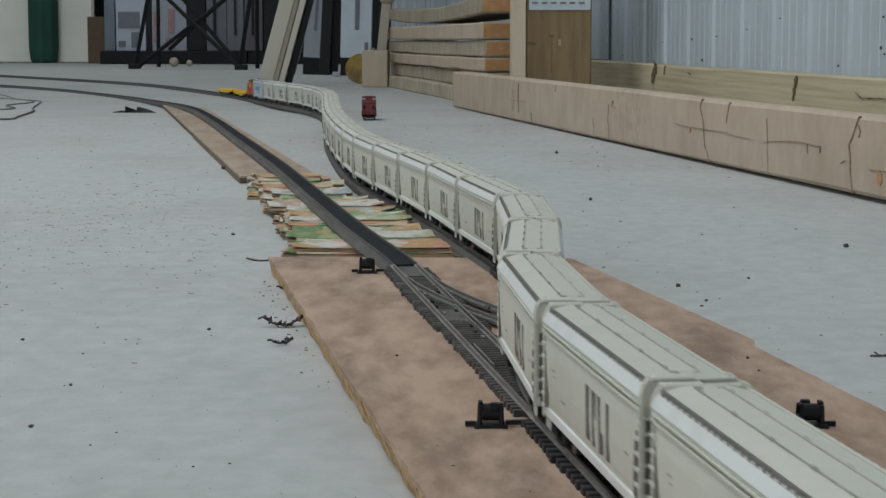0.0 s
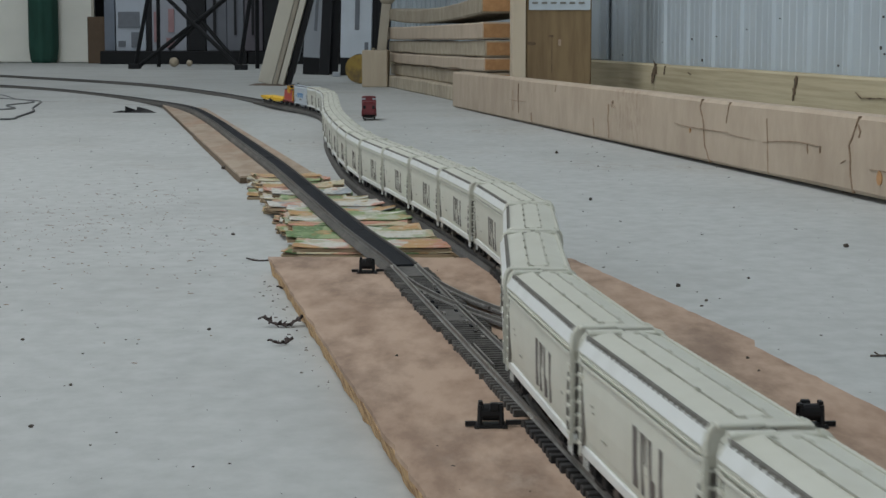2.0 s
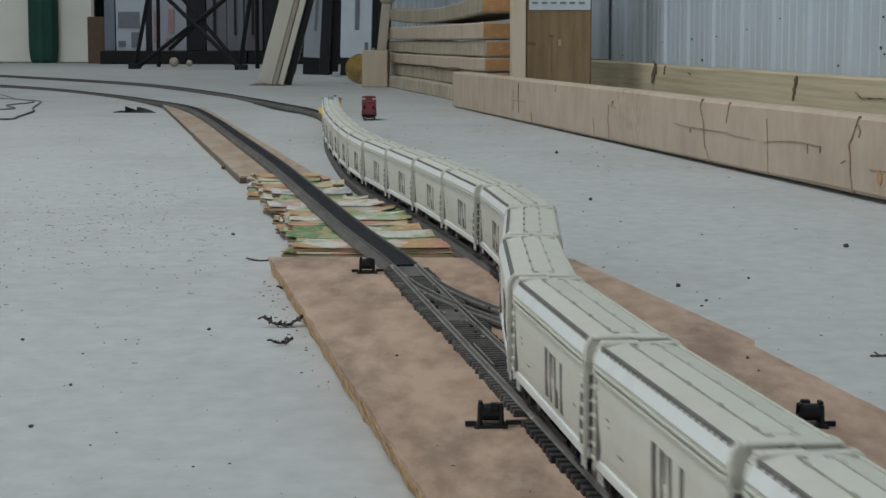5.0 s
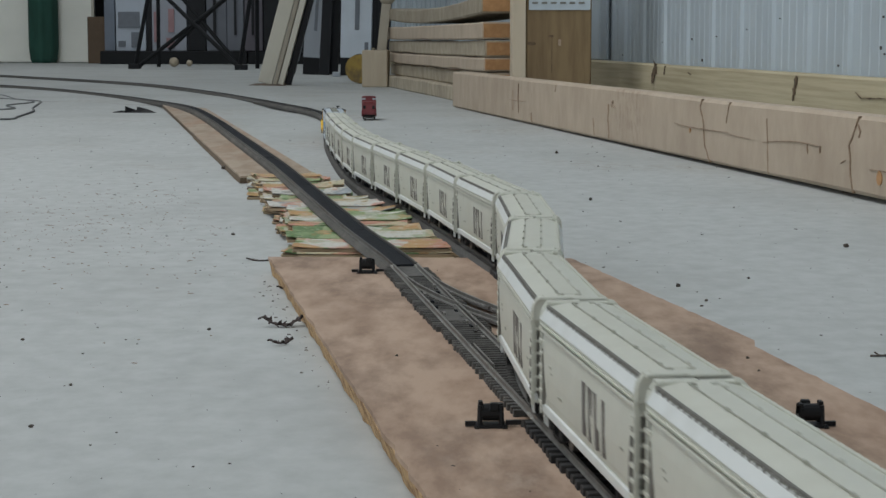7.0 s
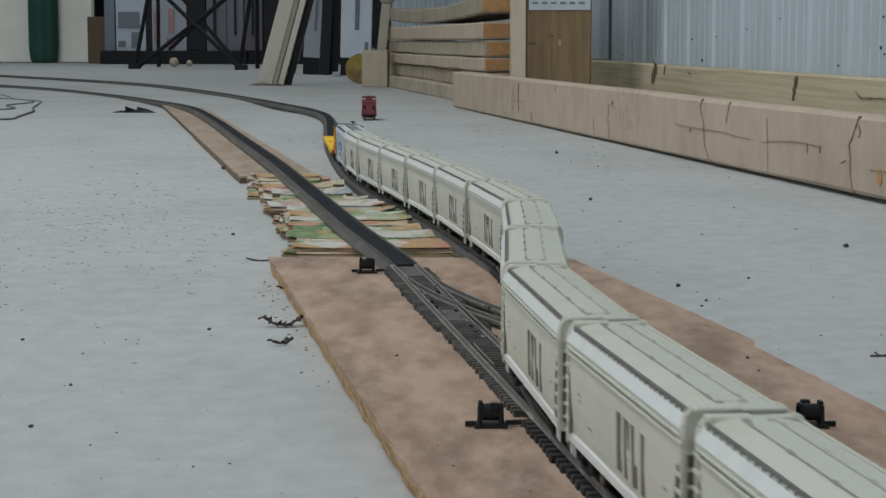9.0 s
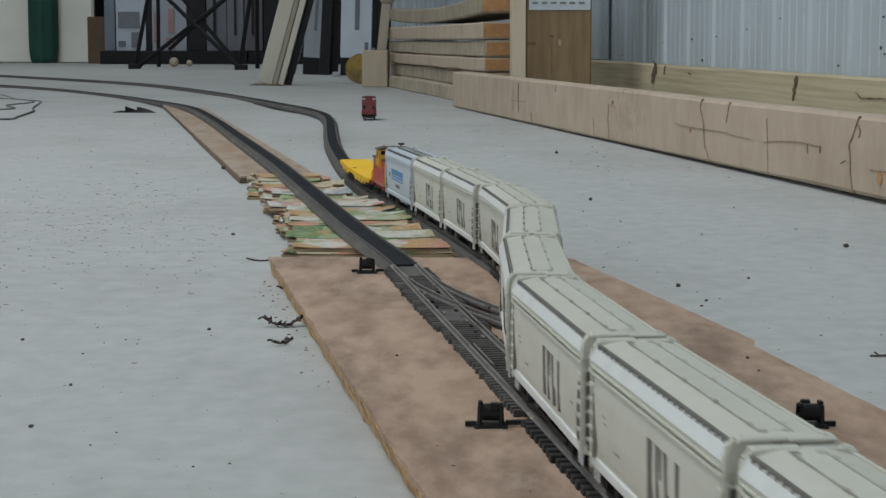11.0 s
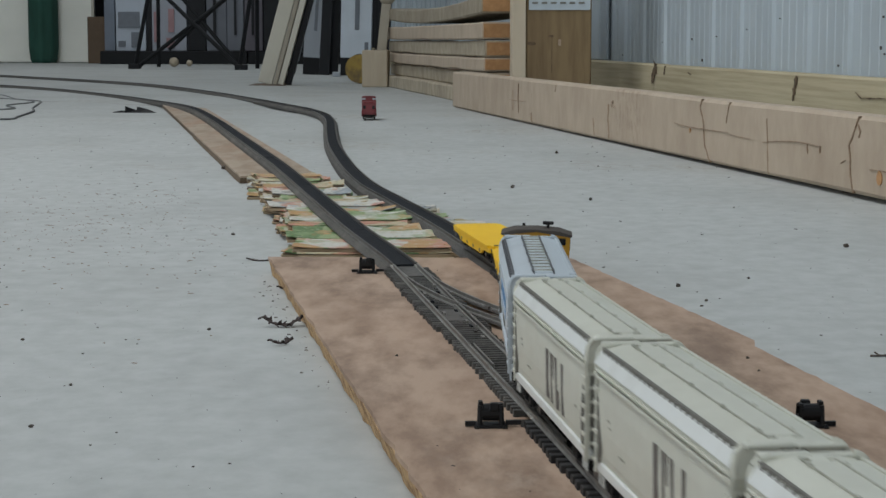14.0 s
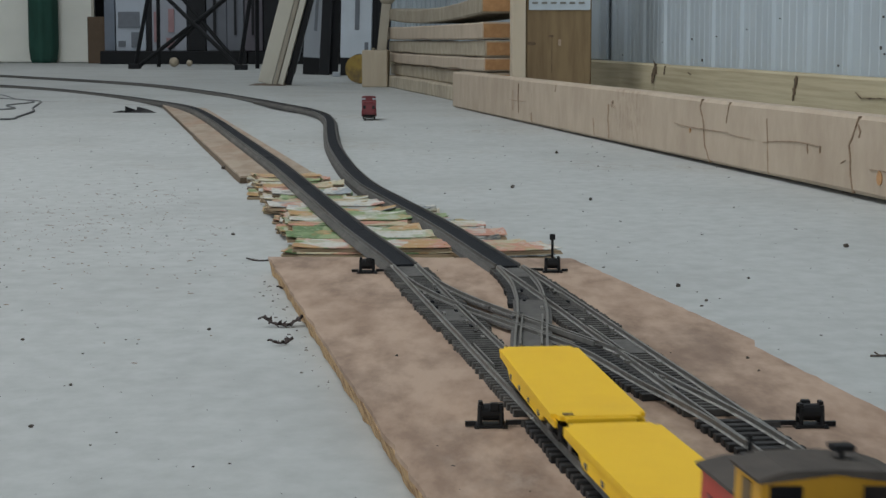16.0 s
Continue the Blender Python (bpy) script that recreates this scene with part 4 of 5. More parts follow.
HOPPER = hopper("covered_hopper", "grey-white plastic covered hopper car with dark lettering bars", 0.0785, "hopper_grey", "hopper_white_lit", "hopper_dark", False, True)
BLUE_HOPPER = hopper("covered_hopper", "pale blue-grey covered hopper car with a blue side panel", 0.0800, "blue_grey", "blue_grey", "roof_dark", True, False)
FLAT = flatcar()
CABOOSE = caboose("caboose", "red and yellow wide-vision caboose coupled in the train", "cabooses", "cab_red", "cab_yellow", "cab_roof", "cab_yellow")
# its pale opaque panes paint the light seen through the cupola windows
SPARE = caboose("caboose", "dark red caboose standing alone on the concrete floor", "cabooses", "dark_red", "dark_red", "dark_red", "dark_red", 0.0146, "foam_wrap")
SPARE.matrix_basis = Matrix.Translation((-0.1575, 3.98, 0.0)) @ Matrix.Rotation(radians(92), 4, "Z")

# each car with the distance of its middle from the train's tail, and of its bogies from that middle
CARS = [(FLAT, 0.085, 0.056), (copy_thing(FLAT, Matrix()), 0.254, 0.056), (CABOOSE, 0.3875, 0.024), (BLUE_HOPPER, 0.526, 0.0560), (HOPPER, 0.6960, 0.0565)]
for k in range(1, 29):
    CARS.append((copy_thing(HOPPER, Matrix()), 0.6960 + 0.169 * k, 0.0565))

# ---- the side of the shed ----
# beam, stack and wall run the same way
def side_frame(x, y, z=0, turn=0.153):
    """Local y runs along the wall away from the camera, local x towards the wall."""
    return Matrix.Translation((x, y, z)) @ Matrix.Rotation(math.atan(turn), 4, "Z")


def timber(parent, name, mat, x0, x1, y0, y1, z0, z1, bow=0.0, rough=0.0015, cuts=14, lift=0.0, under=0.0):
    """A sawn timber along y with soft edges, a slight bow and uneven faces."""
    bm = bmesh.new()
    c = 0.004
    prof = [(x0 + c, z0), (x1 - c, z0), (x1, z0 + c), (x1, z1 - c), (x1 - c, z1), (x0 + c, z1), (x0, z1 - c), (x0, z0 + c)]
    rings = []
    seed = random.uniform(0, 50)
    for i in range(cuts + 1):
        u = i / cuts
        y = y0 + (y1 - y0) * u
        up = bow * (2 * u - 1) ** 2 + lift * u
        gap = under * (1 - u)
        rings.append([bm.verts.new((x + rough * noise.noise((y * 3 + seed, x * 9, z * 9)), y, max(0.0, z + up + (gap if z < z0 + 2 * c else 0.0) + rough * noise.noise((y * 3 - seed, x * 9, z * 9 + 5)) * (z > 0.001)))) for x, z in prof])
    for a, b in zip(rings, rings[1:]):
        for i in range(8):
            j = (i + 1) % 8
            bm.faces.new((a[i], a[j], b[j], b[i]))
    bm.faces.new(rings[0])
    bm.faces.new(rings[-1])
    return part(name, bm, mat, parent)


def streak(parent, x, pts, w, mat):
    """A crack or mark along a line of (along, up) on a face of constant x: a ragged wedge let into the wood."""
    fine = []
    for (ya, za), (yb, zb) in zip(pts, pts[1:]):
        n = max(2, int(math.hypot(yb - ya, zb - za) / 0.004))
        fine += [(ya + (yb - ya) * i / n, za + (zb - za) * i / n) for i in range(n)]
    fine.append(pts[-1])
    k = len(fine)
    left, right, deep = [], [], []
    bm = bmesh.new()
    for i, (y, z) in enumerate(fine):
        p, q = fine[max(i - 1, 0)], fine[min(i + 1, k - 1)]
        dy, dz = q[0] - p[0], q[1] - p[1]
        d = math.hypot(dy, dz) or 1.0
        u = i / (k - 1)
        h = w / 2 * (0.25 + 0.75 * math.sin(math.pi * min(1.0, 0.08 + u)) ** 0.6) * (0.30 + 1.9 * abs(noise.noise((y * 60, z * 110, 4.0))))
        jy, jz = 0.0016 * noise.noise((y * 70, z * 70, 9.0)), 0.0008 * noise.noise((y * 80, z * 80, 2.0))
        left.append(bm.verts.new((x - 0.0013, y + jy - h * dz / d, z + jz + h * dy / d)))
        right.append(bm.verts.new((x - 0.0013, y + jy + h * dz / d, z + jz - h * dy / d)))
        deep.append(bm.verts.new((x + 0.003, y + jy, z + jz)))
    for i in range(k - 1):
        bm.faces.new((left[i], left[i + 1], right[i + 1], right[i]))
        bm.faces.new((left[i], deep[i], deep[i + 1], left[i + 1]))
        bm.faces.new((right[i], right[i + 1], deep[i + 1], deep[i]))
    part("crack" if mat == "crack" else "saw_mark", bm, mat, parent)


def side():
    # beam lying on the floor, 38 x 89 mm
    b = thing("timber_beam", "long pale weathered timber lying on edge on concrete", "timber", m=side_frame(0.4546, 1.9066))
    timber(b, "beam", "pine", 0.0, 0.040, -1.3, 2.845, 0.0010, 0.0895, rough=0.0012, cuts=30, under=0.0062)
    sh = thing("thin_shim", "thin strip of wood under the timber", "wood strip", m=side_frame(0.4546, 1.9066))
    boxes("strip", "card", sh, (0.003, 0.037, -1.28, -1.22, 0.0, 0.0072), bevel=0.0008)
    # drying cracks, saw marks and knots on the near face: (along, up) in metres
    for pts, wid, mat in (([(0.659, 0.0885), (0.667, 0.0775), (0.655, 0.063), (0.649, 0.0512), (0.646, 0.036), (0.642, 0.0245), (0.628, 0.0130), (0.617, 0.005)], 0.0075, "crack"),
                        ([(0.793, 0.0502), (0.735, 0.048), (0.665, 0.0481), (0.599, 0.0482), (0.537, 0.049)], 0.0022, "crack"),
                        ([(0.53, 0.0468), (0.488, 0.0456), (0.442, 0.0458)], 0.0016, "crack"),
                        ([(0.534, 0.0885), (0.543, 0.0745), (0.547, 0.0611)], 0.0045, "faint_line"),
                        ([(0.395, 0.0440), (0.335, 0.0487), (0.274, 0.0513), (0.217, 0.0512), (0.19, 0.0495)], 0.0026, "crack"),
                        ([(0.236, 0.0515), (0.237, 0.046), (0.235, 0.0398)], 0.0030, "crack"), ([(0.195, 0.0505), (0.195, 0.0422)], 0.0030, "crack"),
                        ([(0.078, 0.0883), (0.088, 0.077), (0.099, 0.0644), (0.107, 0.0561), (0.101, 0.04), (0.101, 0.0247), (0.092, 0.006)], 0.0070, "crack"),
                        ([(0.082, 0.0800), (0.074, 0.0730), (0.078, 0.0660)], 0.0050, "crack"),
                        ([(0.382, 0.0738), (0.378, 0.035), (0.374, 0.007)], 0.0045, "faint_line"), ([(1.974, 0.0797), (1.978, 0.05), (1.972, 0.0193)], 0.0130, "crack"),
                        ([(2.067, 0.0431), (1.98, 0.0435), (1.901, 0.0449)], 0.0024, "crack"), ([(2.035, 0.0641), (2.034, 0.0228)], 0.0110, "faint_line"),
                        ([(1.843, 0.0243), (1.840, 0.015), (1.831, 0.0062)], 0.0090, "crack"), ([(1.196, 0.0633), (1.20, 0.04), (1.19, 0.0076)], 0.0090, "faint_line"),
                        ([(1.165, 0.0700), (1.172, 0.0643), (1.150, 0.0590)], 0.0110, "faint_line"), ([(1.305, 0.0354), (1.30, 0.018), (1.295, 0.0072)], 0.0090, "faint_line"),
                        ([(1.605, 0.0860), (1.615, 0.072)], 0.0080, "faint_line"), ([(0.045, 0.034), (0.02, 0.0355), (-0.01, 0.034)], 0.0022, "crack"), ([(0.115, 0.0400), (0.128, 0.0355)], 0.0025, "crack")):
        streak(b, 0.0, pts, wid * 0.45, mat)
    for y, z, r, mat in ((0.018, 0.027, 0.0075, "orange_wood"), (0.715, 0.0434, 0.0032, "orange_wood"), (1.172, 0.0643, 0.005, "crack")):
        bm = bmesh.new()
        cyl(bm, (-0.0011, y, z), (0.004, y, z), r, r * 0.7, seg=14)
        for v in bm.verts:
            v.co.z += 0.25 * r * noise.noise((v.co.y * 400, v.co.z * 400, 3))
        part("knot", bm, mat, b)

    # wall: skirt board and ribbed steel sheets above it
    w = tagged(new("wall_steel"), "pale blue-grey ribbed steel wall with specks of dirt", "wall", kind="structure")
    w.matrix_basis = side_frame(0.69, 2.9, 0, 0.1174)
    y = -9.6
    pitch, k = 0.9, 0
    while y < 12.6:
        bm = bmesh.new()
        prof = []
        yy = 0.0
        while yy < pitch - 1e-6:
            big = abs((yy + 1e-6) % 0.225) < 0.004
            h = 0.007 if big else 0.0016
            wd = 0.02 if big else 0.012
            prof += [(yy, 0.0), (yy + wd * 0.25, -h), (yy + wd * 0.75, -h), (yy + wd, 0.0)]
            yy += 0.045
        prof.append((pitch, 0.0))
        lo = [bm.verts.new((0.045 + x, y + p, 0.06)) for p, x in prof]
        hi = [bm.verts.new((0.045 + x, y + p, 4.0)) for p, x in prof]
        lb = [bm.verts.new((0.06, y + p, 0.06)) for p, x in (prof[0], prof[-1])]
        hb = [bm.verts.new((0.06, y + p, 4.0)) for p, x in (prof[0], prof[-1])]
        for i in range(len(prof) - 1):
            bm.faces.new((lo[i], lo[i + 1], hi[i + 1], hi[i]))
        bm.faces.new((lb[0], hb[0], hb[1], lb[1]))
        part("steel_sheet", bm, "steel_wall", w)
        y += pitch
        k += 1
    s = tagged(new("baseboard"), "greenish treated timber skirt board along the steel wall", "skirting", kind="structure")
    s.matrix_basis = side_frame(0.69, 2.9, 0, 0.1174)
    for a, c, dz in ((-9.6, 1.578, 0.0), (1.582, 12.5, 0.002)):
        timber(s, "skirt_board", "treated", -0.002, 0.036, a, c, 0.0, 0.110 + dz, rough=0.0012, cuts=24)
    for pts, wid, mat in (([(1.555, 0.110), (1.575, 0.088), (1.60, 0.068)], 0.045, "knot_dark"), ([(1.464, 0.1085), (1.468, 0.10), (1.474, 0.0889)], 0.012, "knot_dark"), ([(0.455, 0.1035), (0.468, 0.082), (0.478, 0.0600)], 0.017, "knot_dark"),
                        ([(0.462, 0.098), (0.470, 0.084), (0.473, 0.076)], 0.007, "switch_black"), ([(0.14, 0.0837), (0.114, 0.0759), (0.06, 0.077), (0.0, 0.079)], 0.0018, "knot_dark"), ([(1.25, 0.097), (1.22, 0.093)], 0.003, "knot_dark")):
        streak(s, -0.003, pts, wid, mat)
    # small marks of dirt on the steel
    for y, z, r in ((0.158, 0.156, 0.0045), (0.149, 0.2065, 0.003), (0.14, 0.146, 0.0025), (1.40, 0.170, 0.0035), (1.187, 0.176, 0.0025), (1.689, 0.163, 0.0025), (2.145, 0.128, 0.003), (1.305, 0.1235, 0.005), (0.369, 0.1245, 0.003), (0.72, 0.21, 0.0018), (0.95, 0.19, 0.0016)):
        bm = bmesh.new()
        cyl(bm, (0.042, y, z), (0.0475, y, z), r * 0.38, seg=8)
        for v in bm.verts:
            v.co.z = z + (v.co.z - z) * 1.6
        part("dirt_speck", bm, "debris", w)

    # upright post with a printed paper label; wall trim and shade strip behind it
    p = thing("wall_post", "brown timber wall post with a pale edge board", "post")
    boxes("post", "post_wood", p, (0.2015, 0.3605, 4.555, 4.69, 0.0, 3.9), bevel=0.004)
    boxes("edge_board", "pine_up", p, (0.1668, 0.2010, 4.545, 4.68, 0.0, 3.9), bevel=0.003)
    for x, z, r in ((0.215, 0.160, 0.008), (0.262, 0.178, 0.005)):
        bm = bmesh.new()
        cyl(bm, (x, 4.5535, z), (x, 4.57, z), r, seg=14)
        for v in bm.verts:
            v.co.x = x + (v.co.x - x) * 1.35
            v.co.z = z + (v.co.z - z) * 0.6
        part("knot", bm, "knot_dark", p)
    boxes("scuff", "plank_brown", p, (0.280, 0.287, 4.5545, 4.56, 0.155, 0.170), bevel=0.0004)
    boxes("grain_streak", "knot_dark", p, (0.2635, 0.2655, 4.5545, 4.56, 0.09, 0.175))
    l = thing("paper_label", "white printed paper label stapled to the post", "label")
    # grey-blue tone puts the shade on the white paper into its colour
    boxes("sheet", "steel_wall", l, (0.208, 0.357, 4.5515, 4.5535, 0.241, 0.33))
    for i in range(6):
        boxes("print_bar", "hopper_dark", l, (0.216 + i * 0.0225, 0.230 + i * 0.0225, 4.5495, 4.5512, 0.2555, 0.260))
    # strip darker than the wall: the shade beside the post, put into colour
    boxes("dark_gap", "shade_steel", w, (0.030, 0.036, 2.30, 2.38, 0.115, 3.95))
    boxes("trim_strip", "steel_wall", w, (0.028, 0.034, 2.39, 2.55, 0.115, 3.95))

    # stack of planks along the wall
    layers = ((0.0, 0.042, -0.02, "grey_pine", 0.0, 0.0), (0.0435, 0.084, 0.01, "grey_pine", 0.0, 0.0), (0.0865, 0.121, 0.0, "pine", 0.002, 0.0), (0.124, 0.165, 0.004, "grey_pine", 0.0015, 0.0),
              (0.169, 0.212, -0.004, "pine", 0.002, 0.0), (0.219, 0.262, -0.006, "grey_pine", 0.018, 0.004))
    for z0, z1, dx, mat, bow, lift in layers:
        st = thing("plank", "rough pale plank with an orange sawn end in a stack", "plank", "stack of planks", m=side_frame(0.104 + dx, 4.79, 0, 0.146))
        y1 = 2.13 + random.uniform(-0.03, 0.03)
        timber(st, "board", mat, 0.0, 0.15, 0.002, y1, z0, z1, bow=bow, rough=0.003, cuts=18, lift=lift)
        boxes("sawn_end", "orange_wood", st, (0.004, 0.146, -0.002, 0.0015, z0 + bow + 0.004, z1 + bow - 0.004))
    sp = thing("spacer_block", "small wooden spacer between stacked planks", "wood block", "stack of planks", m=side_frame(0.05, 5.25, 0, 0.146))
    boxes("block", "card", sp, (-0.035, 0.06, 0.0, 0.09, 0.0845, 0.0875))

    # block, stick and drum at the far end of the stack
    bl = thing("timber_block", "short upright block of pale timber on the floor", "timber", m=pose(-0.241, 6.72, 0, 0, 0, -4))
    boxes("block", "pine_up", bl, (-0.046, 0.046, -0.04, 0.05, 0.0, 0.132), bevel=0.005)
    sk = thing("wooden_post", "thin grey wooden prop with a ball top", "post", m=pose(-0.222, 6.80, 0.128, 0, 6, 0))
    boxes("prop", "grey_up", sk, (-0.017, 0.017, -0.02, 0.02, 0.002, 0.17), bevel=0.003)
    bm = bmesh.new()
    bmesh.ops.create_uvsphere(bm, u_segments=14, v_segments=8, radius=0.03, matrix=Matrix.Translation((0.0, 0, 0.195)))
    part("knob", bm, "grey_up", sk, smooth=True)
    boxes("upper_prop", "grey_up", sk, (-0.02, 0.02, -0.02, 0.02, 0.215, 0.9), bevel=0.003)
    dr = thing("drum", "worn yellow metal drum lying on its side", "drum", m=pose(-0.312, 7.2, 0.0575, 0, 0, 5))
    bm = bmesh.new()
    cyl(bm, (-0.01, 0.0, 0), (0.075, 0.34, 0), 0.055, seg=28)
    part("shell", bm, "brass", dr)
    for u in (0.1, 0.5, 0.9):
        bm = bmesh.new()
        c = Vector((-0.01 + 0.085 * u, 0.34 * u, 0))
        d = Vector((0.085, 0.34, 0)).normalized()
        cyl(bm, c - d * 0.008, c + d * 0.008, 0.0575, seg=28)
        part("hoop", bm, "black_steel", dr)


side()


# ---- the far end of the shed ----
def leaning(name, label, cat, group, mat, x, y, w, d, h, lean, back=0.0):
    ob = thing(name, label, cat, group, m=Matrix.Translation((x, y, 0.0)) @ Matrix.Rotation(radians(lean), 4, "Y") @ Matrix.Rotation(radians(-back), 4, "X"))
    a = radians(abs(lean))
    lift = w * math.sin(a) if lean > 0 else 0.0
    boxes("board", mat, ob, (0.0, w, 0.0, d, lift * 0.98 + 0.001, h), bevel=0.003)
    return ob


def far_end():
    # boards leaning to one side
    leaning("leaning_board", "pale board leaning among others on the concrete", "board", "leaning boards", "pale_board", -0.695, 6.98, 0.054, 0.02, 1.7, 15.5)
    leaning("leaning_board", "narrow dark-edged board leaning among others", "board", "leaning boards", "grey_up", -0.633, 6.93, 0.016, 0.05, 1.7, 15.5)
    leaning("leaning_board", "pale narrow board leaning among others", "board", "leaning boards", "pale_board", -0.611, 6.90, 0.021, 0.05, 1.7, 15.5)
    leaning("leaning_board", "black-edged board leaning among others", "board", "leaning boards", "black_steel", -0.588, 6.93, 0.022, 0.05, 1.7, 15.5)
    ft = thing("foot_board", "thin brown board under the leaning boards", "board")
    boxes("board", "card", ft, (-0.71, -0.58, 6.80, 7.1, 0.0, 0.004))
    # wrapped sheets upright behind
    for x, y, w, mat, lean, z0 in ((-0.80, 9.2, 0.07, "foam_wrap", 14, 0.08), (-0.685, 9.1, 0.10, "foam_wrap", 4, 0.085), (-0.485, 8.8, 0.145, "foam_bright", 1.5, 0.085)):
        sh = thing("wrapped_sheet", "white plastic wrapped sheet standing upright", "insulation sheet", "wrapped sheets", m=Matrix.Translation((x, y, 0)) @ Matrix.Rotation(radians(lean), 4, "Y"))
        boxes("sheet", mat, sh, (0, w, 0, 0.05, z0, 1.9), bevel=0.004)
        boxes("print_bar", "print_grey", sh, (w * 0.45, w * 0.60, -0.003, 0.0, 0.215, 0.5))
        boxes("print_bar", "print_grey", sh, (w * 0.78, w * 0.90, -0.003, 0.0, z0 + 0.02, z0 + 0.075))
        boxes("dark_foot", "black_steel", sh, (0.002, w - 0.002, 0.004, 0.046, 0.003, z0), bevel=0.002)
    # near-black uprights stand in for the dark gaps between the white sheets
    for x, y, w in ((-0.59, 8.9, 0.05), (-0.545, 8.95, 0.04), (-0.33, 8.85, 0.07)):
        sh = thing("dark_sheet", "dark upright filling the gap between white sheets", "sheet", "dark sheets", m=pose(x, y, 0, 0, 3, 0))
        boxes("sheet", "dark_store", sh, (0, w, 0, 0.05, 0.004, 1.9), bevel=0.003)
    bo = thing("small_box", "small white box on the floor", "box", m=pose(-0.505, 8.55, 0))
    boxes("box", "foam_wrap", bo, (0, 0.035, 0, 0.05, 0, 0.022), bevel=0.002)

    # black braced rack
    rk = thing("steel_rack", "black steel rack with crossed braces", "rack")
    for a, b in (((-1.785, 10.85, 0), (-1.70, 10.85, 0.42)), ((-1.70, 10.85, 0.42), (-1.62, 10.85, 0.9)), ((-1.76, 11.6, 0), (-1.755, 11.6, 0.9)), ((-1.175, 10.8, 0.0), (-1.105, 10.8, 0.42)),
                 ((-1.105, 10.8, 0.42), (-1.03, 10.8, 0.9)), ((-1.085, 10.95, 0), (-1.08, 10.95, 0.9)),
                 ((-1.755, 10.85, 0.02), (-1.256, 10.85, 0.40)), ((-1.60, 10.95, 0.11), (-1.20, 10.95, 0.47)), ((-1.13, 10.5, 0.0), (-1.60, 10.85, 0.415)), ((-1.19, 10.8, 0.04), (-1.53, 10.9, 0.43))):
        bm = bmesh.new()
        cyl(bm, a, b, 0.012, seg=8)
        part("brace" if abs(a[0] - b[0]) > 0.3 else "leg", bm, "black_steel", rk)
    for x, y in ((-1.785, 10.85), (-1.13, 10.5)):
        boxes("foot", "black_steel", rk, (x - 0.035, x + 0.035, y - 0.03, y + 0.03, 0, 0.03), bevel=0.004)
    # stores behind the rack
    ba = thing("pallet", "black low pallet under stacked sheets", "pallet")
    boxes("deck", "black_steel", ba, (-2.36, -1.35, 12.9, 13.6, 0.0, 0.09), bevel=0.004)
    boxes("deck", "black_steel", ba, (-1.34, -0.2, 12.9, 13.6, 0.0, 0.085), bevel=0.004)
    # near-black entries fill the dark stretches between the sheets
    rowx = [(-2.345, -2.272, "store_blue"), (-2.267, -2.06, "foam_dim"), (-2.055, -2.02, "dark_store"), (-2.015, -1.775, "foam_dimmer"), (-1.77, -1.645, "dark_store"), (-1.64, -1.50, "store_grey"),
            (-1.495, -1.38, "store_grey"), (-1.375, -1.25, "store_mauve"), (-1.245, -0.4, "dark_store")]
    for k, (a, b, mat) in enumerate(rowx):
        sh = thing("stacked_sheet", "wrapped sheet in tones darkened for the dim far end, on a black pallet", "insulation sheet", "sheets on the pallets")
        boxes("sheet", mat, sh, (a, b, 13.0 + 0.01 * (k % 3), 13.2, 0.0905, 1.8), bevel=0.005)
        if k == 1:
            for x0, x1, z0, z1 in ((-2.16, -2.10, 0.115, 0.22), (-2.25, -2.20, 0.12, 0.16), (-2.25, -2.10, 0.25, 0.36)):
                boxes("print_bar", "print_grey", sh, (x0, x1, 13.002, 13.012, z0, z1))
        if k == 3:
            for x0, x1, z0, z1 in ((-2.0, -1.975, 0.15, 0.36), (-1.915, -1.86, 0.11, 0.18), (-1.90, -1.86, 0.22, 0.38)):
                boxes("print_bar", "pink_foam", sh, (x0, x1, 12.988, 13.0, z0, z1))
        if k in (5, 6, 7):
            boxes("print_bar", "dark_store", sh, (a + 0.05, a + 0.065, 12.988, 13.03, 0.2, 0.45))
    cr = thing("carton", "brown cardboard carton in the dim corner", "box")
    boxes("carton", "card", cr, (-2.52, -2.375, 13.3, 13.6, 0.0, 0.33), bevel=0.006)
    br = thing("brush_head", "small pale round wooden knob on the floor", "knob", m=pose(-1.665, 11.6, 0.03))
    bm = bmesh.new()
    bmesh.ops.create_uvsphere(bm, u_segments=14, v_segments=8, radius=0.03)
    part("knob", bm, "pine_up", br, smooth=True)
    br = thing("brush_head", "small pale round wooden knob on the floor", "knob", m=pose(-1.61, 11.9, 0.02))
    bm = bmesh.new()
    bmesh.ops.create_uvsphere(bm, u_segments=12, v_segments=7, radius=0.02)
    part("knob", bm, "pine_up", br, smooth=True)
    # white door leaves with a green cover between them
    for a, b, y in ((-4.6, -2.99, 13.85), (-2.90, -2.555, 13.75)):
        d = thing("door_leaf", "off-white smooth door leaf standing upright", "door", "white door leaves")
        boxes("leaf", "white_panel", d, (a, b, y, y + 0.05, 0.004, 2.05), bevel=0.004)
        boxes("edge_strip", "pale_board", d, (b - 0.018, b + 0.002, y - 0.004, y - 0.001, 0.004, 2.05))
    g = thing("green_cover", "dark green cloth cover hanging to the floor", "cloth")
    bm = bmesh.new()
    rings = []
    for i in range(9):
        z = 0.002 + 1.8 * (i / 8) ** 2
        ins = 0.02 * max(0, 1 - i / 2)
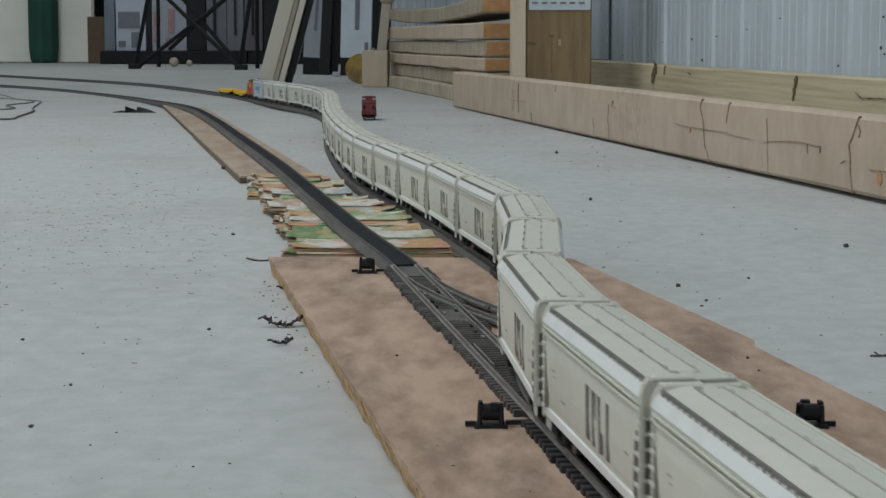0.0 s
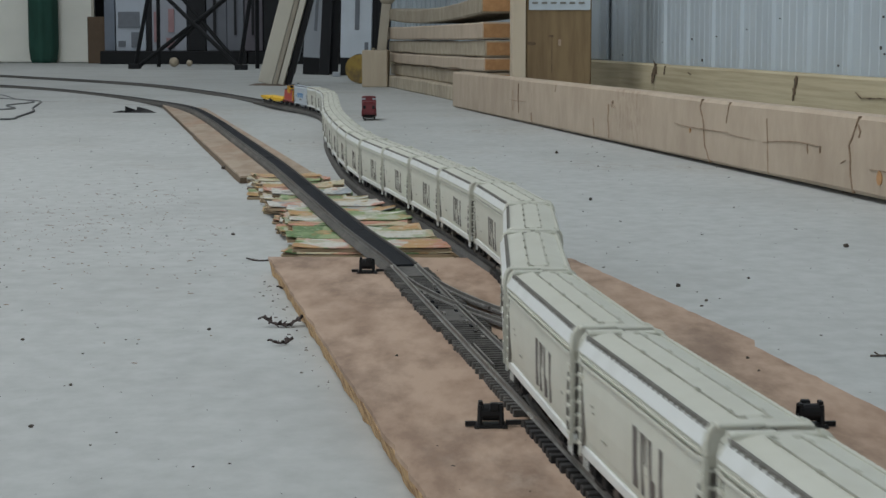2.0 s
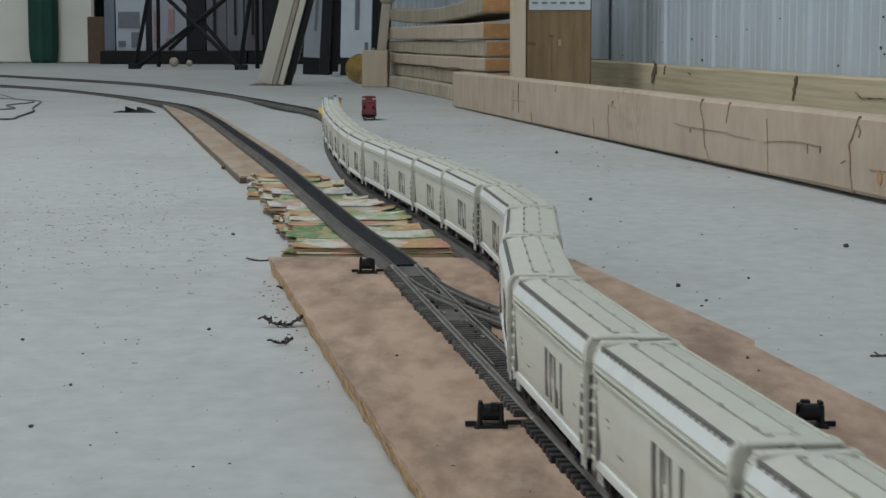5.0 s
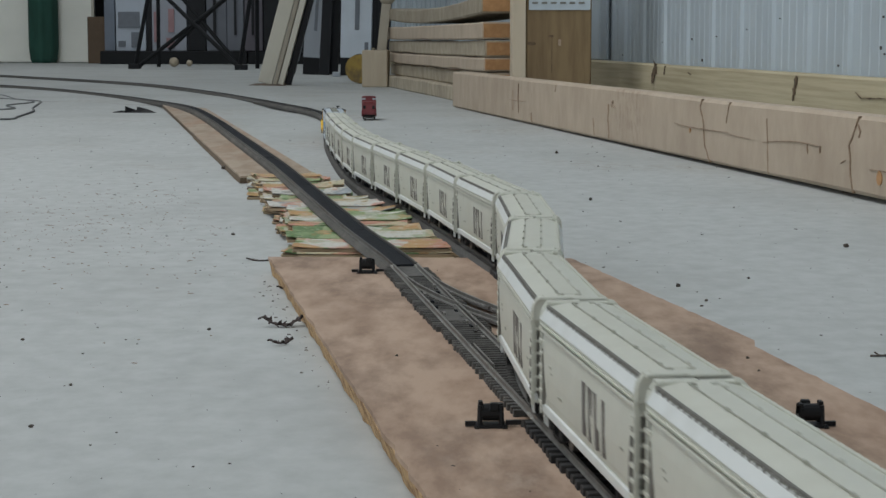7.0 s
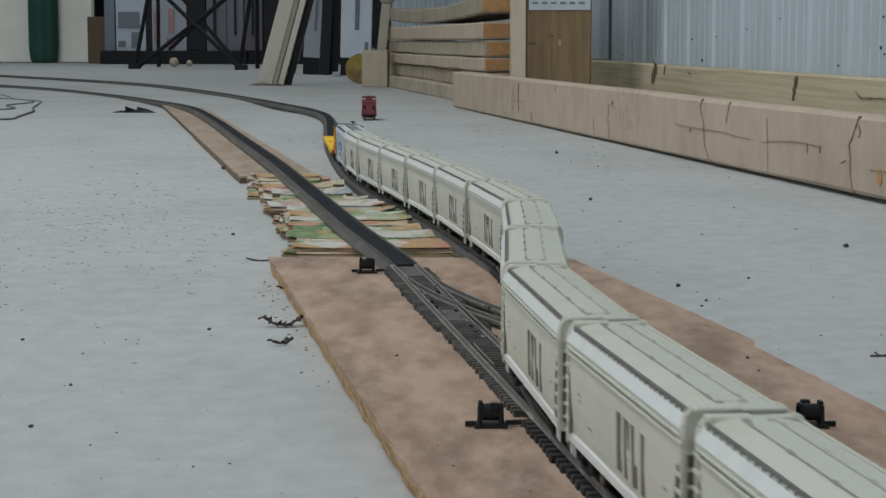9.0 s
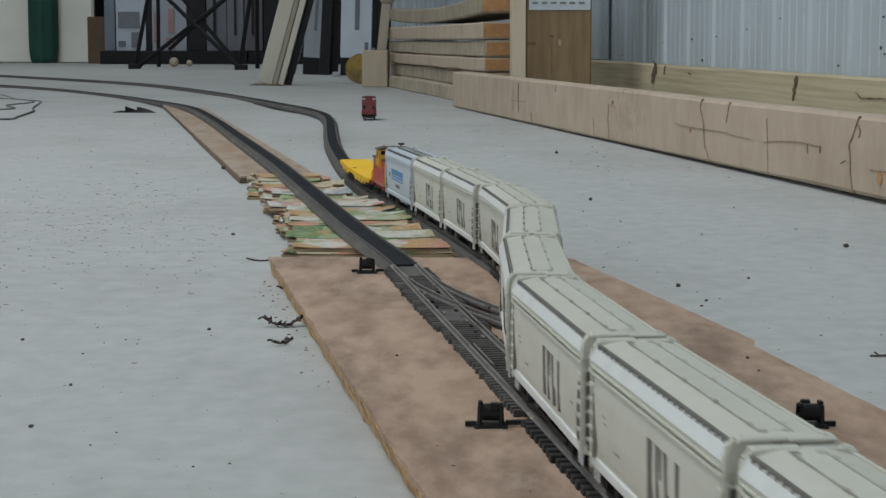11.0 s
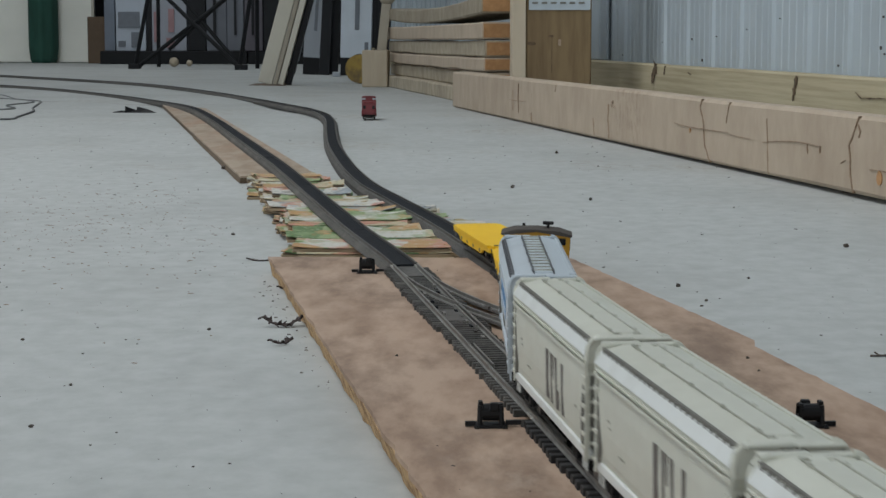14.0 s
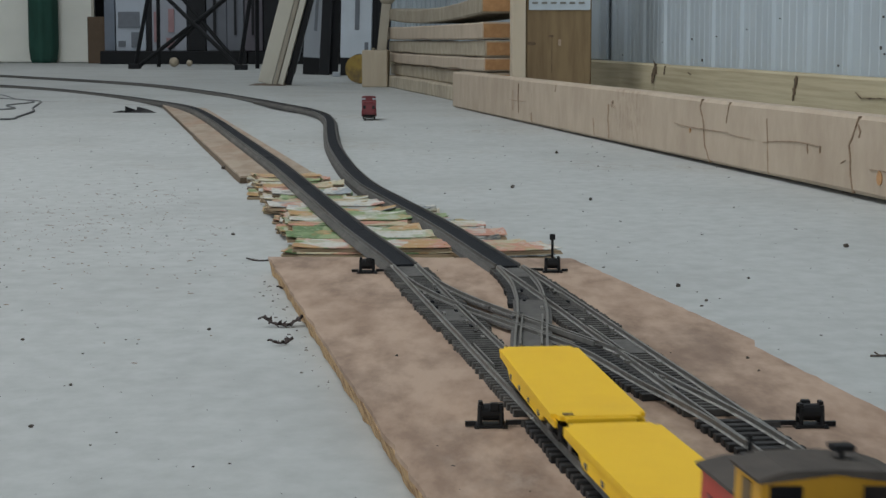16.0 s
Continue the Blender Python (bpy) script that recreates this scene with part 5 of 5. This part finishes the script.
        rings.append([bm.verts.new((-2.902 + (0.106 - ins) * math.cos(t) * (1 + 0.05 * math.sin(5 * t)), 13.62 + 0.10 * math.sin(t) * (1 + 0.12 * math.sin(7 * t)), z)) for t in [2 * math.pi * k / 28 for k in range(28)]])
    for a, b in zip(rings, rings[1:]):
        for k in range(28):
            bm.faces.new((a[k], a[(k + 1) % 28], b[(k + 1) % 28], b[k]))
    bm.faces.new(rings[0])
    bm.faces.new(rings[-1])
    part("cloth", bm, "green_cloth", g, smooth=True)


far_end()


# ---- boards and papers under the tracks ----
def slab(name, label, mat, edge, corners, z0, z1, ragged=0.0, cat="board", group="", under=0.0030):
    """A board with the given corners, its edges slightly torn."""
    ob = thing(name, label, cat, group)
    pts = []
    for (xa, ya), (xb, yb) in zip(corners, corners[1:] + corners[:1]):
        n = max(1, int(math.hypot(xb - xa, yb - ya) / 0.012)) if ragged else 1
        for i in range(n):
            u = i / n
            dx = ragged * noise.noise((xa + 40 * u, ya * 7, 0)) if 0 < i else 0
            pts.append((xa + (xb - xa) * u + dx, ya + (yb - ya) * u + (ragged * noise.noise((7, xa + 31 * u, ya)) if i else 0)))
    bm = bmesh.new()
    cx, cy = sum(p[0] for p in pts) / len(pts), sum(p[1] for p in pts) / len(pts)
    lo = [bm.verts.new((x + math.copysign(under, cx - x) + 0.0016 * noise.noise((x * 60, y * 60, 2)), y + math.copysign(under * 0.6, cy - y), z0)) for x, y in pts]
    hi = [bm.verts.new((x, y, z1 - 0.0022)) for x, y in pts]
    for i in range(len(pts)):
        j = (i + 1) % len(pts)
        bm.faces.new((lo[i], lo[j], hi[j], hi[i]))
    bm.faces.new(lo[::-1])
    bm.faces.new(hi)
    part("core", bm, edge, ob, "pale splintered edge plies")
    bm = bmesh.new()
    lo = [bm.verts.new((x + 0.001 * noise.noise((x * 90, y * 90, 8)), y, z1 - 0.0022)) for x, y in pts]
    hi = [bm.verts.new((x + 0.001 * noise.noise((x * 90, y * 90, 8)), y, z1)) for x, y in pts]
    for i in range(len(pts)):
        j = (i + 1) % len(pts)
        bm.faces.new((lo[i], lo[j], hi[j], hi[i]))
    bm.faces.new(lo[::-1])
    bm.faces.new(hi)
    part("face_veneer", bm, mat, ob)
    return ob


def underlay():
    slab("plywood_sheet", "worn brown plywood sheet with splintered edges under the crossover", "plywood", "ply_edge",
         [(-0.1275, 1.3536), (-0.0057, 0.6325), (0.065, 0.2), (0.30, 0.2), (0.1895, 0.7786), (0.1612, 0.953), (0.1645, 0.973), (0.0934, 1.343)], 0.0, 0.0122, 0.0010)
    slab("track_plank", "long narrow brown plank carrying model track", "plank_brown", "plank_edge",
         [(-0.7154, 4.7431), (-0.2403, 2.2051), (-0.1518, 2.233), (-0.5564, 4.3919)], 0.0, 0.009, 0.0006, cat="plank", under=0.001)


underlay()


def switch_stand(x, y, z, turn, lever):
    """Ground throw of a turnout: base, cheeks, drum and throw rod."""
    sw = thing("ground_throw", "black plastic ground throw for a model turnout" if not lever else "black ground throw with its lever raised", "switch lever", "ground throws", m=pose(x, y, z, 0, 0, turn))
    boxes("base", "switch_black", sw, (-0.0062, 0.0062, -0.0045, 0.0045, 0.0, 0.0016), bevel=0.0003)
    for sx in (-1, 1):
        bm = bmesh.new()
        for sy in (-1, 1):
            cyl(bm, (sx * 0.0044, sy * 0.0032, 0.0012), (sx * 0.0042, sy * 0.0024, 0.0094), 0.0010, 0.0010, seg=6)
        box(bm, sx * 0.0041 - 0.0009, sx * 0.0041 + 0.0009, -0.0022, 0.0022, 0.0086, 0.0100 + 0.0010 * (sx < 0), 0.0004)
        box(bm, sx * 0.0044 - 0.0006, sx * 0.0044 + 0.0006, -0.0032, 0.0032, 0.0040, 0.0054, 0.0003)
        part("cheek", bm, "switch_black", sw)
        boxes("base_lug", "switch_black", sw, (sx * 0.0058 - 0.0010, sx * 0.0058 + 0.0010, -0.0054, 0.0054, 0.0, 0.0010), bevel=0.0002)
    bm = bmesh.new()
    cyl(bm, (-0.0040, 0, 0.0062), (0.0040, 0, 0.0062), 0.0036, seg=14)
    part("drum", bm, "switch_black", sw)
    bm = bmesh.new()
    if lever:
        cyl(bm, (0, 0, 0.007), (0, 0, 0.0225), 0.0009, seg=8)
        box(bm, -0.0019, 0.0019, -0.0016, 0.0016, 0.0222, 0.0262, 0.0006)
    else:
        cyl(bm, (0.0, 0.002, 0.0070), (0.001, -0.003, 0.0095), 0.0011, seg=8)
        box(bm, -0.0005, 0.0033, -0.005, -0.0016, 0.0074, 0.0108, 0.0006)
    part("lever", bm, "switch_black", sw)
    boxes("throw_rod", "switch_black", sw, (0.0062, 0.0190, -0.0011, 0.0011, 0.0010, 0.0028))
    boxes("rod_guide", "switch_black", sw, (-0.0105, -0.0062, -0.0010, 0.0010, 0.0006, 0.0024))
    boxes("rod_end", "tie", sw, (0.0125, 0.0205, -0.0020, 0.0020, 0.0002, 0.0026))


switch_stand(-0.0516, 1.258, 0.0122, 0, False)
switch_stand(0.0745, 1.262, 0.0122, 180, True)
switch_stand(0.0195, 0.752, 0.0120, 2, False)
switch_stand(0.1505, 0.752, 0.0120, 182, False)

# loose magazines: page block and printed cover, overlapped like steps under the tracks
COVERS = ("cover_green", "cover_pink", "cover_cream", "cover_grey", "cover_orange", "cover_green", "cover_white")


def magazine(x, y, z, w, d, h, turn, cover, tilt=0.0):
    mg = thing("magazine", "old printed magazine lying flat under the track", "magazine", "magazines under the tracks", m=pose(x, y, z, tilt, 0, turn))
    bm = bmesh.new()
    box(bm, -w / 2, w / 2, -d / 2, d / 2, 0.0, h, 0.0004)
    for v in bm.verts:
        v.co.x += 0.003 * noise.noise((v.co.z * 400, x * 50, 1)) + (v.co.z / h - 0.5) * random.uniform(-0.002, 0.002)
        v.co.y += 0.0015 * noise.noise((v.co.x * 60, v.co.z * 300, y * 40))
    part("page_block", bm, "pages", mg)
    bm = bmesh.new()
    nx, ny = 8, 6
    top = []
    for j in range(ny + 1):
        row = []
        for i in range(nx + 1):
            u, v = i / nx - 0.5, j / ny - 0.5
            curl = 0.0035 * max(0, abs(u) - 0.36) / 0.14 * (0.3 + noise.noise((x * 9 + u * 3, y * 9, v * 2))) + 0.0010 * noise.noise((u * 5 + x * 30, v * 3, y * 20))
            row.append(bm.verts.new((u * w * 1.01, v * d * 1.01, h + 0.0007 + max(-0.0002, curl))))
        top.append(row)
    for j in range(ny):
        for i in range(nx):
            bm.faces.new((top[j][i], top[j][i + 1], top[j + 1][i + 1], top[j + 1][i]))
    geo = bmesh.ops.extrude_face_region(bm, geom=list(bm.faces))
    for v in geo["geom"]:
        if isinstance(v, bmesh.types.BMVert):
            v.co.z += 0.0005
    part("cover", bm, cover, mg)


def magazines():
    rnd = random.Random(11)
    # steps of small heaps from the plywood to the plank, and a lower row under the other track
    heaps = [(1.436 + 0.0445 * k, -0.046 - 0.0083 * k, 0.124 - 0.0026 * k, 0.0122, 3) for k in range(18)]
    heaps += [(1.440 + 0.043 * k, 0.037 - 0.010 * k, 0.078, 0.0112 - 0.0009 * k, 2) for k in range(10)]
    for y, x, w, top, n in heaps:
        z = 0.0002
        for i in range(n):
            h = top / n * rnd.uniform(0.40, 0.74)
            wide = w * rnd.uniform(0.82, 1.08)
            magazine(x + rnd.uniform(-0.009, 0.009), y + rnd.uniform(-0.010, 0.010) + i * 0.005, z, wide, rnd.uniform(0.036, 0.06), h, rnd.gauss(5, 6), COVERS[rnd.randrange(len(COVERS))])
            z += h + 0.0011


magazines()


# ---- crumbs, leaves, wire ----
def crumpled(name, label, x, y, z, size, mat, seed, cat, tall=0.4):
    rnd = random.Random(seed)
    ob = thing(name, label, cat, m=pose(x, y, z, 0, 0, rnd.uniform(0, 90)))
    bm = bmesh.new()
    bmesh.ops.create_icosphere(bm, subdivisions=2, radius=1.0)
    for v in bm.verts:
        k = 1 + 0.45 * noise.noise(v.co * 1.7 + Vector((seed, 0, 0)))
        v.co = Vector((v.co.x * size[0] * k, v.co.y * size[1] * k, max(0.0, (v.co.z * k + 0.8)) * size[2]))
    part("piece", bm, mat, ob)
    return ob


def dry_leaf(x, y, ln, seed, turn, flat=1.0):
    """A shrivelled dead leaf: a bent rib with torn, curled lobes to both sides and a stalk."""
    rnd = random.Random(seed)
    ob = thing("dead_leaf", "curled dark brown dead leaf on the concrete", "leaf", "dead leaves", m=pose(x, y, 0.0, 0, 0, turn))
    n = 9
    rib = [((i / n - 0.5) * ln, 0.14 * ln * math.sin(4 * i / n + seed), flat * (0.0008 + ln * 0.20 * abs(2 * i / n - 1) ** 2.2 + ln * 0.05 * rnd.random())) for i in range(n + 1)]
    bm = bmesh.new()
    for i in range(n):
        (xa, ya, za), (xb, yb, zb) = rib[i], rib[i + 1]
        for side in (-1, 1):
            if rnd.random() < 0.12:
                continue
            w = ln * rnd.uniform(0.12, 0.34) * (1 - 0.5 * abs(2 * i / n - 1))
            tip = ((xa + xb) / 2 + rnd.uniform(-0.12, 0.12) * ln, (ya + yb) / 2 + side * w, max(0.0004, (za + zb) / 2 + flat * w * rnd.uniform(-0.4, 0.6)))
            mid = ((xb + tip[0]) / 2 + rnd.uniform(-0.03, 0.03) * ln, (yb + tip[1]) / 2, max(0.0004, (zb + tip[2]) / 2 + flat * w * rnd.uniform(0.0, 0.35)))
            lo = [bm.verts.new(p) for p in (rib[i], rib[i + 1], mid, tip)]
            hi = [bm.verts.new((p.co.x, p.co.y, p.co.z + 0.0006)) for p in lo]
            bm.faces.new(lo)
            bm.faces.new(hi)
            for k in range(4):
                j = (k + 1) % 4
                bm.faces.new((lo[k], lo[j], hi[j], hi[k]))
    part("blade", bm, "leaf", ob)
    bm = bmesh.new()
    for p, q in zip(rib, rib[1:]):
        cyl(bm, p, q, 0.0007, seg=5)
    cyl(bm, rib[0], (-ln * 0.62, rib[0][1] + ln * 0.08, rib[0][2] * 0.6 + 0.001), 0.0006, seg=5)
    part("stalk", bm, "leaf", ob)


dry_leaf(-0.095, 1.099, 0.024, 3, 8)
dry_leaf(-0.090, 1.029, 0.013, 5, 12)
dry_leaf(-0.108, 1.262, 0.009, 8, 40)
dry_leaf(-0.140, 1.430, 0.020, 9, -5, 0.25)
dry_leaf(-0.113, 1.450, 0.016, 12, 10, 0.3)
crumpled("paper_scrap", "small torn pale scrap of paper", -0.103, 1.245, 0, (0.0022, 0.003, 0.0045), "paper", 71, "scrap")
tw = thing("twig", "thin dark twig on the concrete", "twig", m=pose(0.236, 0.990, 0.0))
bm = bmesh.new()
cyl(bm, (-0.006, 0.001, 0.0008), (0.010, 0.0, 0.0012), 0.0006, seg=6)
cyl(bm, (-0.001, 0.0, 0.001), (-0.003, 0.004, 0.0022), 0.0005, seg=6)
cyl(bm, (0.003, 0.0, 0.001), (0.006, -0.005, 0.0010), 0.0005, seg=6)
part("twig", bm, "debris", tw)
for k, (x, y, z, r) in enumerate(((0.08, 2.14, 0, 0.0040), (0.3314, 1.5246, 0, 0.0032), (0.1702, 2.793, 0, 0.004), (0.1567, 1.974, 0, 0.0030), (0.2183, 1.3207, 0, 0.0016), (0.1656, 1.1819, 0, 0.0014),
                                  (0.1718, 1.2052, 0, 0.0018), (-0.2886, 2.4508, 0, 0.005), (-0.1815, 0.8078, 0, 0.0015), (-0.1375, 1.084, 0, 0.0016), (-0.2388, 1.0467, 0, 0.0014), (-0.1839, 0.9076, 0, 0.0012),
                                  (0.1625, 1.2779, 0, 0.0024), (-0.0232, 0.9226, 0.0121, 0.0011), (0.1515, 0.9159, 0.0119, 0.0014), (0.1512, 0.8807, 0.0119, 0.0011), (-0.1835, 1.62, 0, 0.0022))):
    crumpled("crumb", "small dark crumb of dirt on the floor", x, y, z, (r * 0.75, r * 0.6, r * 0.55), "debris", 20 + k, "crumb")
fb = thing("black_scrap", "torn black scrap with upturned points on the concrete", "scrap", m=pose(-0.72, 4.36, 0, 0, 0, -6))
bm = bmesh.new()
crest = ((-0.050, 0.003), (-0.030, 0.007), (-0.014, 0.006), (-0.020, 0.021), (0.002, 0.009), (0.010, 0.010), (0.006, 0.019), (0.030, 0.011), (0.050, 0.003))
low = [[bm.verts.new((x, y, 0.0002)) for x, _ in crest] for y in (-0.010, 0.010)]
top = [bm.verts.new((x, 0.008 * math.sin(80 * x), z * 0.75)) for x, z in crest]
for side in low:
    for i in range(len(crest) - 1):
        bm.faces.new((side[i], side[i + 1], top[i + 1], top[i]))
for i in range(len(crest) - 1):
    bm.faces.new((low[0][i], low[0][i + 1], low[1][i + 1], low[1][i]))
for i in (0, -1):
    bm.faces.new((low[0][i], low[1][i], top[i]))
part("piece", bm, "switch_black", fb)


def wire(name, label, pts, r, mat):
    ob = thing(name, label, "wire", "loose wires")
    line = Line([(x, y, r + 0.0004) for x, y in pts])
    bm = bmesh.new()
    ring = [(r * math.cos(t), r * math.sin(t)) for t in [math.pi * k / 3 for k in range(6)]]
    sweep(bm, ring, line.rows(0, float(line.d[-1]), 0.03))
    part("strand", bm, mat, ob)


wire("loose_wire", "grey wire lying loose on the concrete", [(-1.5, 5.9), (-1.34, 5.66), (-1.19, 5.24), (-1.10, 5.10), (-1.06, 4.9), (-1.0, 4.55), (-0.967, 4.42), (-0.925, 4.05), (-0.914, 3.955), (-0.95, 3.93), (-1.15, 3.93)], 0.0022, "wire")
wire("loose_wire", "grey wire lying loose on the concrete", [(-1.5, 5.55), (-1.265, 5.34), (-1.136, 5.14), (-1.10, 5.02), (-1.12, 4.8), (-1.047, 4.56), (-1.08, 4.5), (-1.3, 4.5)], 0.0018, "wire")
wire("thin_wire", "thin reddish wire lying across the concrete", [(-1.09, 5.09), (-0.95, 5.02), (-0.75, 4.80), (-0.62, 4.83), (-0.50, 4.90), (-0.43, 4.78), (-0.36, 4.45)], 0.0010, "red_wire")


def litter():
    """Fine dust, grit and splinters over the floor and the plywood, too many to count."""
    rnd = random.Random(2)
    verts, faces = [], []

    def grain(x, y, z, a, b, h, turn):
        c, s = math.cos(turn), math.sin(turn)
        k = len(verts)
        for zz, q in ((0.0, 1.0), (h, 0.6)):
            for u, v in ((-1, -1), (1, -1), (1, 1), (-1, 1)):
                u, v = u * a * q, v * b * q
                verts.append((x + c * u - s * v, y + s * u + c * v, z + zz))
        faces.extend([(k + 4, k + 5, k + 6, k + 7), (k, k + 1, k + 5, k + 4), (k + 1, k + 2, k + 6, k + 5), (k + 2, k + 3, k + 7, k + 6), (k + 3, k, k + 4, k + 7)])

    def emit(name, label, mat):
        me = bpy.data.meshes.new(name)
        me.from_pydata(verts, [], faces)
        me.materials.append(M[mat])
        tagged(new(name, me), label, "litter", kind="stuff")
        verts.clear()
        faces.clear()

    for i in range(760):
        y = 0.62 + 3.6 * rnd.random() ** 1.7
        x = rnd.uniform(-0.26, 0.26) * y
        r = rnd.choice((0.00035, 0.0004, 0.0005, 0.0005, 0.0007, 0.0011)) * (0.24 + 0.19 * y)
        z = 0.0121 if -0.12 < x - left_x(y) < 0.125 and y < 1.33 else 0.0001
        if z > 0.001 and (rnd.random() < 0.8 or y > 1.3):
            continue
        grain(x, y, z, r * rnd.uniform(0.8, 2.6), r, r * 0.9, rnd.uniform(0, 3.1))
    emit("floor_litter", "scattered dark grit and splinters on the concrete", "debris")
    for i in range(900):
        x, y = rnd.gauss(-0.30, 0.11), rnd.gauss(1.75, 0.32)
        if x > left_x(y) - 0.10 - 0.06 * max(0.0, y - 1.4):
            continue
        r = rnd.choice((0.0002, 0.0003, 0.0004, 0.0006))
        grain(x, y, 0.0001, r * rnd.uniform(0.8, 2.5), r, r * 0.6, rnd.uniform(0, 3.1))
    for i in range(110):
        x, y = rnd.gauss(-0.30, 0.12), rnd.gauss(1.70, 0.36)
        if x > left_x(y) - 0.10 - 0.06 * max(0.0, y - 1.4):
            continue
        r = rnd.choice((0.0005, 0.0007, 0.0009))
        grain(x, y, 0.0001, r * rnd.uniform(1.2, 4.5), r, 0.0003, rnd.uniform(-0.5, 0.5))
    emit("wood_dust", "thin spread of brown wood dust on the concrete", "dust_brown")
    for i in range(48):
        y = rnd.uniform(0.9, 1.34)
        x = -0.1275 + (1.3536 - y) * 0.169 - abs(rnd.gauss(0.002, 0.006)) - 0.001
        r = rnd.choice((0.0002, 0.0003, 0.0004, 0.0006))
        grain(x, y, 0.0001, r * rnd.uniform(0.8, 2.0), r, r, rnd.uniform(0, 3.1))
    emit("edge_crumbs", "grey and brown crumbs along the plywood edge", "dust_grey")


litter()


def motions():
    for car, ahead, reach in CARS:
        times = [i * 0.25 for i in range(65)]
        walk(car, [(t, car_pose(TAIL + run(t) + ahead, reach)) for t in times])
        for bogie in [c for c in car.children if c.name.startswith("truck")]:
            x = bogie.matrix_basis.translation.x
            rows = []
            for t in times:
                s = TAIL + run(t) + ahead
                a, b = TRAIN.at(s - reach), TRAIN.at(s + reach)
                c, d = TRAIN.at(s + x - 0.011), TRAIN.at(s + x + 0.011)
                yaw = math.atan2(d.y - c.y, d.x - c.x) - math.atan2(b.y - a.y, b.x - a.x)
                yaw = (yaw + math.pi) % (2 * math.pi) - math.pi
                rows.append((t, Matrix.Translation((x, 0, 0)) @ Matrix.Rotation(yaw, 4, "Z")))
            walk(bogie, rows)


motions()
